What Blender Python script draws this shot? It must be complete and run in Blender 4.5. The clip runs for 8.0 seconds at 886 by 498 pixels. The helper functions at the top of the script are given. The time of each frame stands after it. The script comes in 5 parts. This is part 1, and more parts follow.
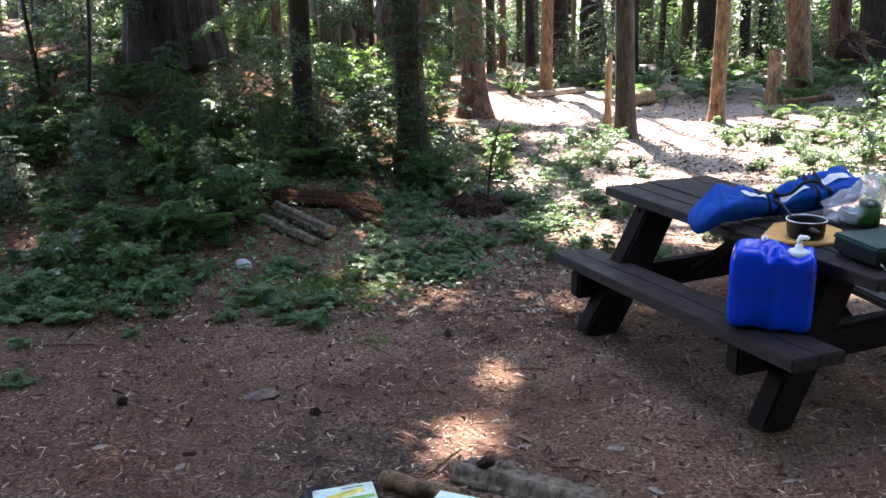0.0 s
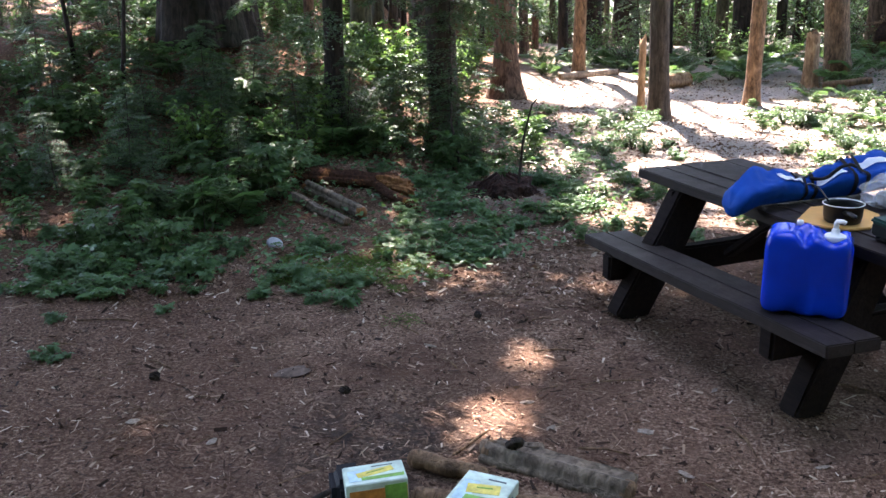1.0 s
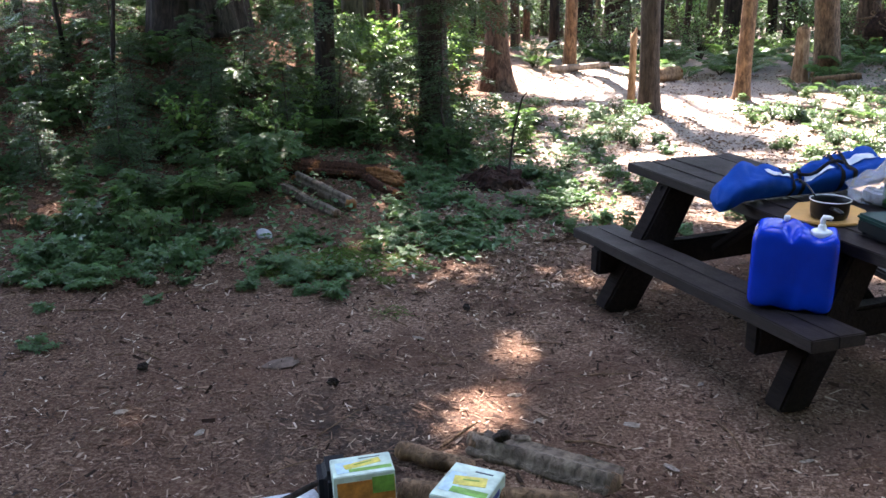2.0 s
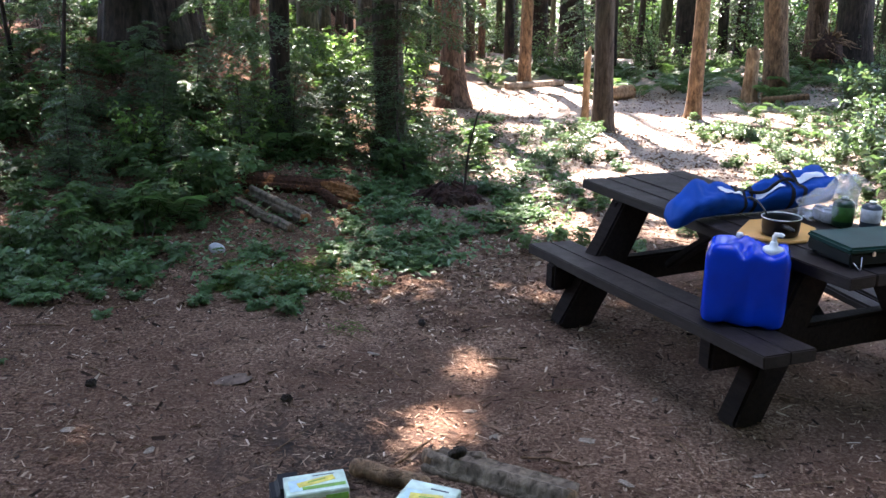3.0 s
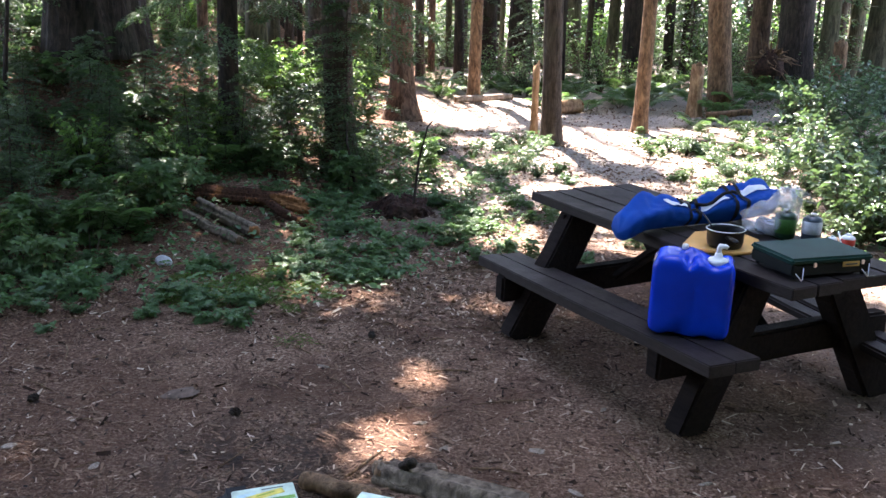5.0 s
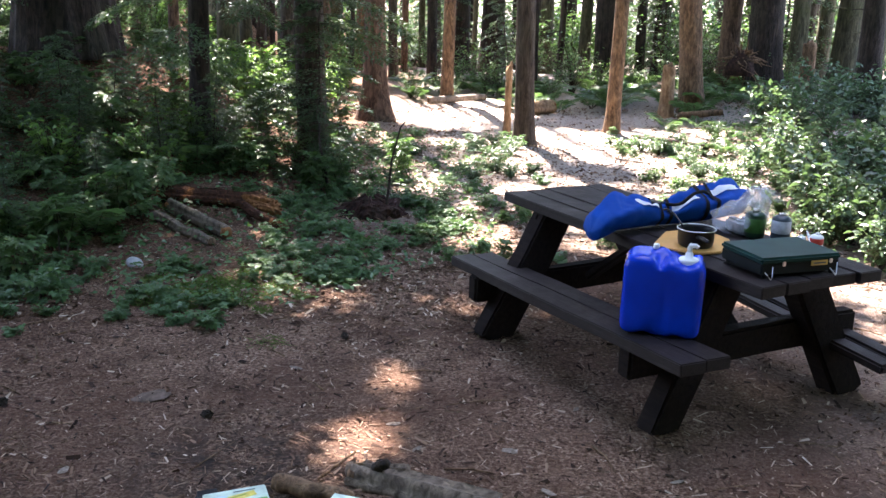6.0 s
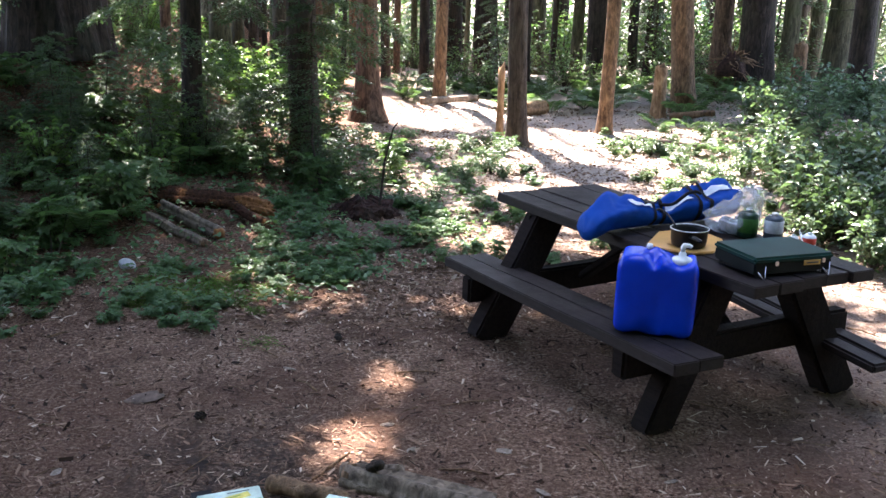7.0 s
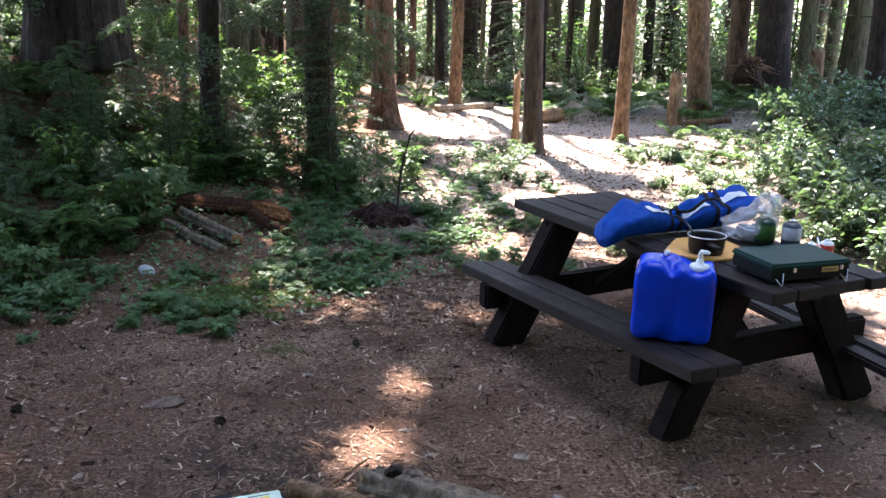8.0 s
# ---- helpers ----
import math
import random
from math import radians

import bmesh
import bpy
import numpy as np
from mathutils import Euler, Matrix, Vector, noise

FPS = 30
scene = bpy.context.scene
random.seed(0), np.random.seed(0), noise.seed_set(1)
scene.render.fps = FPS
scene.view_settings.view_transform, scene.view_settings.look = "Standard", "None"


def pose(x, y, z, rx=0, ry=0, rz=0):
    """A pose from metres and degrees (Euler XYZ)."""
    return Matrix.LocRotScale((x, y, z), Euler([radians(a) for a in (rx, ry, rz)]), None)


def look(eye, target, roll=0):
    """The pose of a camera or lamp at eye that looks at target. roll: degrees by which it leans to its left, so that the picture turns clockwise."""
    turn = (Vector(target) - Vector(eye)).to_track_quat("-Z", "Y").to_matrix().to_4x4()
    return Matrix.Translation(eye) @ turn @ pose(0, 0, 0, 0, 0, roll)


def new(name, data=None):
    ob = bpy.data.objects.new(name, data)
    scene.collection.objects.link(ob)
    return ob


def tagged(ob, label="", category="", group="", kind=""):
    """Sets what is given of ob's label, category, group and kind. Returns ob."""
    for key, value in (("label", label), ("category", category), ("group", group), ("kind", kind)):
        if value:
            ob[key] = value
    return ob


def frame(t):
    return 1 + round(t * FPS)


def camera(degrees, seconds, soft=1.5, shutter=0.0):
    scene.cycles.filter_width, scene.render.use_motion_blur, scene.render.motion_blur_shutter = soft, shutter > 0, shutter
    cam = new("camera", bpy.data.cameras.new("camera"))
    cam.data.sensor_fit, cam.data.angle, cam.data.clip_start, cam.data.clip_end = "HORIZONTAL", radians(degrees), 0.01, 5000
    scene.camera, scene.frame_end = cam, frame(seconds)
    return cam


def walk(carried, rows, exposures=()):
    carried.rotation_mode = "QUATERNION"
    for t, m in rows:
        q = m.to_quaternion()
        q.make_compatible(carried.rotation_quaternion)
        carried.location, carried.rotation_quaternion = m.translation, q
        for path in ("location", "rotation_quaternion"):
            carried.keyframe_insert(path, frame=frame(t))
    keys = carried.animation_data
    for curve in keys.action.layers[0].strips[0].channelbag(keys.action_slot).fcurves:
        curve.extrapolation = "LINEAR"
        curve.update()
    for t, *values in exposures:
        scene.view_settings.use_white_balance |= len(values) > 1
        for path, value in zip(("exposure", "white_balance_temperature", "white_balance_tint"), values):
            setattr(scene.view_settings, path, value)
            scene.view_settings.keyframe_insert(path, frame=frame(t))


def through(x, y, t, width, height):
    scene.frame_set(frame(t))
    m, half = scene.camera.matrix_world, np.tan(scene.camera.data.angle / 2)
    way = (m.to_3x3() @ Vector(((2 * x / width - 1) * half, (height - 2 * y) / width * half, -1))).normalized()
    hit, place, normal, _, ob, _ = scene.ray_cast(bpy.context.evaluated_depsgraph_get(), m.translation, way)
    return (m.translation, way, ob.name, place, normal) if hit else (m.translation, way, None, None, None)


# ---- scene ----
# ---------------------------------------------------------------- camera
cam = camera(48.83, 8.0, soft=1.5)
PATH = [
    (0.0, 0.012, -0.002, 1.909, 74.623, 1.133, 6.239),
    (0.5, -0.002, 0.008, 1.907, 74.635, 1.243, 7.908),
    (1.0, 0.002, 0.004, 1.901, 73.568, 0.942, 8.075),
    (1.2, 0.002, 0.003, 1.902, 73.400, 0.640, 8.080),
    (2.3, 0.010, -0.004, 1.910, 73.010, 0.110, 7.020),
    (2.5, 0.005, 0.010, 1.906, 73.930, -0.590, 5.330),
    (3.0, -0.002, 0.012, 1.902, 73.999, -0.642, 5.123),
    (3.5, -0.003, 0.005, 1.900, 74.417, -0.991, 4.289),
    (4.0, -0.003, 0.006, 1.903, 74.981, -0.754, 3.508),
    (4.5, -0.003, 0.003, 1.898, 74.933, -1.292, 2.639),
    (4.7, -0.003, 0.003, 1.898, 74.810, -1.330, 2.380),
    (5.8, 0.000, 0.004, 1.895, 74.873, -1.712, 1.915),
    (6.0, 0.005, 0.004, 1.898, 74.885, -1.552, 0.750),
    (6.5, 0.000, 0.000, 1.900, 75.147, -1.179, 0.313),
    (7.0, 0.000, 0.004, 1.895, 74.959, -1.548, 0.293),
    (7.5, -0.006, -0.003, 1.900, 75.193, -1.450, 0.408),
    (8.0, -0.014, -0.021, 1.898, 75.365, -1.360, 1.133),
]
walk(cam, [(r[0], pose(*r[1:])) for r in PATH], exposures=[(0.0, 3.72, 6680, 21), (8.0, 3.72, 6680, 21)])

# ---------------------------------------------------------------- light
TO_SUN = Vector((-0.17, 0.62, 1.00)).normalized()
world = bpy.data.worlds.new("forest_sky")
scene.world = world
world.use_nodes = True
wn = world.node_tree.nodes
sky = wn.new("ShaderNodeTexSky")
sky.sky_type, sky.sun_disc = "NISHITA", False
sky.sun_elevation = math.asin(TO_SUN.z)
sky.sun_rotation = math.atan2(TO_SUN.x, TO_SUN.y)
wn["Background"].inputs["Strength"].default_value = 0.15
world.node_tree.links.new(sky.outputs[0], wn["Background"].inputs["Color"])
sun_data = bpy.data.lights.new("sun", "SUN")
sun_data.energy, sun_data.angle, sun_data.color = 4.6, radians(0.53), (1.0, 0.95, 0.88)
sun = new("sun", sun_data)
sun.matrix_world = look((0, 0, 30), Vector((0, 0, 30)) - TO_SUN)

# ---------------------------------------------------------------- materials


class Nodes:
    """A small node writer for one material."""

    def __init__(self, name):
        self.m = bpy.data.materials.new(name)
        self.m.use_nodes = True
        self.t = self.m.node_tree
        self.b = self.t.nodes["Principled BSDF"]
        self.out = self.t.nodes["Material Output"]

    def add(self, kind, **values):
        n = self.t.nodes.new("ShaderNode" + kind)
        for k, v in values.items():
            n.inputs[k.replace("_", " ")].default_value = v
        return n

    def wire(self, a, b):
        self.t.links.new(a, b)

    def coords(self, scale=(1, 1, 1), where="Object"):
        c, mp = self.add("TexCoord"), self.add("Mapping")
        mp.inputs["Scale"].default_value = scale
        self.wire(c.outputs[where], mp.inputs[0])
        return mp.outputs[0]

    def noise(self, vec, scale, detail=4.0, rough=0.6, distort=0.0):
        n = self.add("TexNoise", Scale=scale, Detail=detail, Roughness=rough, Distortion=distort)
        if vec is not None:
            self.wire(vec, n.inputs["Vector"])
        return n.outputs["Fac"]

    def ramp(self, fac, *stops):
        r = self.add("ValToRGB")
        e = r.color_ramp.elements
        while len(e) < len(stops):
            e.new(0.5)
        for el, (p, c) in zip(e, stops):
            el.position, el.color = p, (*c, 1) if len(c) == 3 else c
        self.wire(fac, r.inputs[0])
        return r.outputs[0]

    def mix(self, fac, a, b, mode="MIX"):
        n = self.t.nodes.new("ShaderNodeMix")
        n.data_type, n.blend_type = "RGBA", mode
        for s, v in ((n.inputs[0], fac), (n.inputs[6], a), (n.inputs[7], b)):
            if isinstance(v, (int, float)):
                s.default_value = v
            elif isinstance(v, tuple):
                s.default_value = (*v, 1)
            else:
                self.wire(v, s)
        return n.outputs[2]

    def bump(self, height, strength=0.4, distance=0.01):
        n = self.add("Bump", Strength=strength, Distance=distance)
        self.wire(height, n.inputs["Height"])
        self.wire(n.outputs[0], self.b.inputs["Normal"])

    def done(self, color=None, rough=0.7, spec=0.4, metal=0.0):
        if isinstance(color, tuple):
            self.b.inputs["Base Color"].default_value = (*color, 1)
        elif color is not None:
            self.wire(color, self.b.inputs["Base Color"])
        if isinstance(rough, (int, float)):
            self.b.inputs["Roughness"].default_value = rough
        else:
            self.wire(rough, self.b.inputs["Roughness"])
        self.b.inputs["Specular IOR Level"].default_value = spec
        self.b.inputs["Metallic"].default_value = metal
        return self.m


def leaf_material(name, dark, light, old, through=0.4, rough=0.42):
    n = Nodes(name)
    g = n.add("NewGeometry")
    o = n.add("ObjectInfo")
    a = n.ramp(g.outputs["Random Per Island"], (0.0, dark), (0.75, light), (0.95, light), (1.0, old))
    c = n.mix(0.35, a, n.ramp(o.outputs["Random"], (0, dark), (1, light)))
    n.done(c, rough, 0.45)
    tr = n.add("BsdfTranslucent")
    n.wire(n.mix(0.45, c, (0.16, 0.32, 0.06)), tr.inputs[0])
    mx = n.add("MixShader")
    mx.inputs[0].default_value = through
    n.wire(n.b.outputs[0], mx.inputs[1])
    n.wire(tr.outputs[0], mx.inputs[2])
    n.wire(mx.outputs[0], n.out.inputs[0])
    return n.m


def bark_material(name, dark, light, moss=(0.05, 0.07, 0.03), moss_amount=0.3, stretch=0.16):
    n = Nodes(name)
    v = n.coords((1, 1, stretch))
    ridge = n.noise(v, 26, 5, 0.65, 0.6)
    big = n.noise(n.coords(), 1.6, 3)
    c = n.ramp(ridge, (0.3, dark), (0.68, light))
    c = n.mix(n.ramp(big, (0.5, (0, 0, 0)), (0.75, (moss_amount,) * 3)), c, moss)
    patch = n.noise(n.coords((1, 1, 0.55)), 7, 5, 0.7, 0.8)
    c = n.mix(n.ramp(patch, (0.38, (0.55,) * 3), (0.55, (0, 0, 0))), c, tuple(k * 0.6 for k in dark))
    n.bump(n.mix(0.35, ridge, patch), 1.0, 0.03)
    return n.done(c, 0.88, 0.2)


MAT = {}


def wood_dark():
    n = Nodes("dark_stained_wood")
    v = n.coords((0.6, 9, 9))
    grain = n.noise(v, 9, 6, 0.65, 0.4)
    worn = n.noise(n.coords(), 5, 5, 0.7)
    c = n.ramp(grain, (0.3, (0.007, 0.005, 0.005)), (0.75, (0.024, 0.017, 0.016)))
    c = n.mix(n.ramp(worn, (0.55, (0, 0, 0)), (0.75, (0.45, 0.45, 0.45))), c, n.ramp(grain, (0.35, (0.020, 0.016, 0.016)), (0.7, (0.078, 0.066, 0.066))))
    n.bump(grain, 0.35, 0.004)
    return n.done(c, n.ramp(worn, (0.3, (0.5,) * 3), (0.8, (0.75,) * 3)), 0.2)


def plain(name, color, rough=0.5, spec=0.5, metal=0.0, vary=0.15, scale=6.0, bump=0.0):
    n = Nodes(name)
    f = n.noise(n.coords(), scale, 4)
    lo, hi = tuple(c * (1 - vary) for c in color), tuple(min(1, c * (1 + vary)) for c in color)
    c = n.ramp(f, (0.3, lo), (0.7, hi))
    if bump:
        n.bump(n.noise(n.coords(), scale * 8, 4), bump, 0.004)
    return n.done(c, rough, spec, metal)


def ground_material():
    n = Nodes("forest_duff")
    v = n.coords()
    fine = n.noise(v, 52, 8, 0.78)
    mid = n.noise(v, 7, 5, 0.7)
    wide = n.noise(v, 0.9, 4, 0.6)
    duff = n.ramp(fine, (0.40, (0.032, 0.015, 0.010)), (0.51, (0.195, 0.112, 0.073)), (0.63, (0.48, 0.345, 0.245)))
    duff = n.mix(n.ramp(mid, (0.45, (0, 0, 0)), (0.7, (0.6,) * 3)), duff, (0.24, 0.147, 0.095))
    duff = n.mix(n.ramp(wide, (0.42, (0, 0, 0)), (0.58, (0.75,) * 3)), duff, (0.100, 0.052, 0.033))
    patchy = n.noise(v, 2.6, 5, 0.7, 0.5)
    duff = n.mix(n.ramp(patchy, (0.50, (0, 0, 0)), (0.62, (0.5,) * 3)), duff, n.ramp(fine, (0.4, (0.020, 0.010, 0.007)), (0.6, (0.085, 0.045, 0.030))))
    # redder duff away from the trodden middle
    axes = n.add("SeparateXYZ")
    n.wire(v, axes.inputs[0])
    red = n.add("MapRange", From_Min=-1.0, From_Max=-2.4, To_Max=0.7)
    n.wire(axes.outputs[0], red.inputs[0])
    duff = n.mix(red.outputs[0], duff, n.ramp(fine, (0.38, (0.030, 0.013, 0.008)), (0.52, (0.115, 0.056, 0.032)), (0.66, (0.34, 0.21, 0.13))))
    # sooty soil round the fire place
    far = n.add("VectorMath")
    far.operation = "DISTANCE"
    far.inputs[1].default_value = (-0.78, 3.55, 0.0)
    n.wire(v, far.inputs[0])
    soot = n.add("MapRange", From_Min=0.75, From_Max=0.15, To_Max=0.95)
    n.wire(far.outputs["Value"], soot.inputs[0])
    spot = n.add("Math")
    spot.operation = "MULTIPLY"
    n.wire(soot.outputs[0], spot.inputs[0])
    n.wire(n.ramp(mid, (0.4, (0.25,) * 3), (0.6, (1, 1, 1))), spot.inputs[1])
    duff = n.mix(spot.outputs[0], duff, (0.022, 0.018, 0.016))
    # dry needle litter on the trodden clearing
    sep = n.add("SeparateXYZ")
    n.wire(v, sep.inputs[0])
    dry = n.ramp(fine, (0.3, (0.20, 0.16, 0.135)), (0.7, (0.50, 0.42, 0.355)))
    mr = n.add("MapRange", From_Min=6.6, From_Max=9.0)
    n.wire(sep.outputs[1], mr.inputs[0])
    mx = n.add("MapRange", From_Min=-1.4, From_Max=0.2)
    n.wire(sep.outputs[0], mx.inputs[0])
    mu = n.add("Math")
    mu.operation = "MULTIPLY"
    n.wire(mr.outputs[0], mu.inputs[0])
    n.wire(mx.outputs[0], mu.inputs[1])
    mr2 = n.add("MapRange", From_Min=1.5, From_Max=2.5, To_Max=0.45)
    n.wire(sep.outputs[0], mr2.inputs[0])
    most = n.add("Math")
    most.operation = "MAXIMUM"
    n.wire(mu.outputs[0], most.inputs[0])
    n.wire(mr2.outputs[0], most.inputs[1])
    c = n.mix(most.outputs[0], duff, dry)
    n.bump(fine, 0.9, 0.02)
    return n.done(c, 0.95, 0.12)


MAT["wood"] = wood_dark()
MAT["ground"] = ground_material()


# Timber under the table tops: the shade there is put into a blacker colour.
def wood_shaded():
    n = Nodes("shaded_dark_timber")
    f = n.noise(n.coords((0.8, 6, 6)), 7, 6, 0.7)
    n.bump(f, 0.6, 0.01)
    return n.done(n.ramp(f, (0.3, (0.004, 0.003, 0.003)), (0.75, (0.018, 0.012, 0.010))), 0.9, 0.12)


MAT["timber"] = wood_shaded()
MAT["bark"] = bark_material("grey_brown_bark", (0.020, 0.015, 0.011), (0.105, 0.080, 0.060))
MAT["bark_dark"] = bark_material("dark_furrowed_bark", (0.010, 0.008, 0.006), (0.062, 0.045, 0.035), moss_amount=0.3)
MAT["bark_tan"] = bark_material("tan_flaking_bark", (0.040, 0.022, 0.013), (0.30, 0.185, 0.105), moss_amount=0.25, stretch=0.3)
MAT["bark_red"] = bark_material("red_brown_bark", (0.026, 0.015, 0.010), (0.20, 0.125, 0.082), moss_amount=0.2, stretch=0.25)
MAT["bark_green"] = bark_material("mossy_bark", (0.030, 0.028, 0.016), (0.15, 0.135, 0.08), (0.07, 0.10, 0.03), 0.7)
MAT["bark_grey"] = bark_material("weathered_grey_bark", (0.050, 0.036, 0.026), (0.28, 0.215, 0.155), moss_amount=0.2)
MAT["bark_pale"] = bark_material("bleached_wood", (0.16, 0.12, 0.09), (0.46, 0.38, 0.30), moss_amount=0.05, stretch=0.3)


def rot_material():
    n = Nodes("crumbling_red_wood")
    f = n.noise(n.coords((1, 1, 1)), 34, 6, 0.7, 0.5)
    big = n.noise(n.coords(), 6, 4, 0.7)
    c = n.ramp(f, (0.32, (0.018, 0.009, 0.007)), (0.7, (0.12, 0.055, 0.032)))
    c = n.mix(n.ramp(big, (0.60, (0, 0, 0)), (0.68, (0.8,) * 3)), c, n.ramp(f, (0.3, (0.10, 0.035, 0.012)), (0.7, (0.40, 0.17, 0.06))))
    n.bump(f, 1.0, 0.03)
    return n.done(c, 0.95, 0.1)


MAT["rot"] = rot_material()
MAT["rot_dark"] = bark_material("dark_red_rot", (0.016, 0.008, 0.006), (0.075, 0.034, 0.024), moss_amount=0.2, stretch=1.0)
# tan broken wood, lightened: sunlight on snag, stump and log is in the colour
MAT["heartwood"] = bark_material("sunlit_tan_heartwood", (0.14, 0.075, 0.038), (0.50, 0.32, 0.18), moss_amount=0.05, stretch=0.25)
MAT["rot_bright"] = bark_material("orange_rotten_heartwood", (0.10, 0.038, 0.014), (0.38, 0.17, 0.06), moss_amount=0.0)
MAT["needle"] = leaf_material("hemlock_needles", (0.020, 0.043, 0.023), (0.052, 0.090, 0.042), (0.09, 0.08, 0.03), 0.3)
MAT["leaf"] = leaf_material("green_understory_leaves", (0.036, 0.078, 0.030), (0.095, 0.168, 0.056), (0.20, 0.16, 0.05), 0.4)
MAT["leaf_far"] = leaf_material("deep_forest_leaves", (0.018, 0.045, 0.022), (0.048, 0.095, 0.042), (0.10, 0.11, 0.04), 0.35)
MAT["leaf_blue"] = leaf_material("blue_green_ground_leaves", (0.036, 0.085, 0.036), (0.10, 0.19, 0.068), (0.14, 0.14, 0.05), 0.35)
MAT["leaf_lime"] = leaf_material("bright_young_leaves", (0.06, 0.12, 0.025), (0.14, 0.24, 0.05), (0.25, 0.25, 0.06), 0.5)
MAT["leaf_glossy"] = leaf_material("glossy_evergreen_leaves", (0.042, 0.072, 0.042), (0.105, 0.155, 0.090), (0.22, 0.20, 0.13), 0.3, 0.26)
MAT["moss"] = leaf_material("moss_and_grass", (0.065, 0.108, 0.020), (0.135, 0.190, 0.040), (0.20, 0.16, 0.07), 0.3, 0.8)


def litter_material(name, a, b, c):
    n = Nodes(name)
    g = n.add("NewGeometry")
    return n.done(n.ramp(g.outputs["Random Per Island"], (0.0, a), (0.77, b), (1.0, c)), 0.85, 0.2)


MAT["chip"] = litter_material("wood_chips_and_needles", (0.036, 0.018, 0.011), (0.21, 0.122, 0.080), (0.46, 0.34, 0.24))
MAT["chip_dark"] = litter_material("dark_bark_crumbs", (0.014, 0.007, 0.004), (0.042, 0.021, 0.012), (0.095, 0.05, 0.028))
MAT["dry_leaf"] = litter_material("dry_fallen_leaves", (0.07, 0.035, 0.021), (0.25, 0.155, 0.10), (0.55, 0.43, 0.32))

# ---------------------------------------------------------------- builders


def smooth(a, b, x):
    t = min(1.0, max(0.0, (x - a) / (b - a)))
    return t * t * (3 - 2 * t)


def ground_z(x, y):
    """Height of the forest floor: a flat camp site, a bank rising behind it."""
    z = 1.25 * smooth(-0.5, -4.5, x) * smooth(6.2, 11.5, y) * (1 - smooth(11.2, 14.0, y) * smooth(-5.0, -3.2, x))
    z += 0.25 * smooth(2.5, 5.5, x) * smooth(5, 9, y) - 1.5 * smooth(20, 45, y)
    rough = 0.25 + 0.75 * smooth(5.5, 8.0, y)
    z += 0.10 * rough * noise.noise(Vector((x * 0.7, y * 0.7, 3.1))) * smooth(3.5, 6.5, abs(y - 2.0))
    z += 0.035 * rough * noise.noise(Vector((x * 2.6, y * 2.6, 7.7)))
    z += 0.012 * noise.noise(Vector((x * 7.0, y * 7.0, 1.7)))
    return z


def mesh_of(name, verts, faces, material, smooth_shade=False):
    me = bpy.data.meshes.new(name)
    me.from_pydata([tuple(v) for v in verts], [], [tuple(f) for f in faces])
    me.materials.append(material)
    if smooth_shade:
        me.shade_smooth()
    me.update()
    return me


def part(name, data, parent, label="", m=None):
    """Links a mesh as one part under a thing or a part."""
    ob = new(name, data)
    ob.parent = parent
    if m is not None:
        ob.matrix_basis = m
    if label:
        tagged(ob, label)
    return ob


def thing(name, m, label, category, group="", kind=""):
    ob = new(name)
    ob.empty_display_size = 0.1
    ob.matrix_basis = m
    return tagged(ob, label, category, group, kind)


def bm_mesh(name, bm, material, smooth_shade=False):
    me = bpy.data.meshes.new(name)
    bmesh.ops.recalc_face_normals(bm, faces=bm.faces)
    bm.to_mesh(me)
    bm.free()
    for mt in material if isinstance(material, (list, tuple)) else (material,):
        me.materials.append(mt)
    if smooth_shade:
        me.shade_smooth()
    return me


def board_bm(lx, ly, lz, bevel=0.006, warp=0.0, seed=0):
    """A sawn board centred on x and y with its top at z = 0, eased edges, slightly worn."""
    bm = bmesh.new()
    bmesh.ops.create_cube(bm, size=1.0)
    for v in bm.verts:
        v.co = Vector((v.co.x * lx, v.co.y * ly, (v.co.z - 0.5) * lz))
    n = max(2, int(lx / 0.25))
    for i in range(1, n):
        bmesh.ops.bisect_plane(bm, geom=bm.verts[:] + bm.edges[:] + bm.faces[:], plane_co=(lx * (i / n - 0.5), 0, 0), plane_no=(1, 0, 0))
    sharp = [e for e in bm.edges if len(e.link_faces) == 2 and e.calc_face_angle(0) > 1.0]
    bmesh.ops.bevel(bm, geom=sharp, offset=bevel, segments=2, affect="EDGES")
    for v in bm.verts:
        q = v.co * 5 + Vector((seed * 3.7, 0, 0))
        v.co += warp * Vector((0.3 * noise.noise(q), 0.6 * noise.noise(q + Vector((9, 0, 0))), noise.noise(q * 0.4 + Vector((0, 7, 0)))))
    return bm


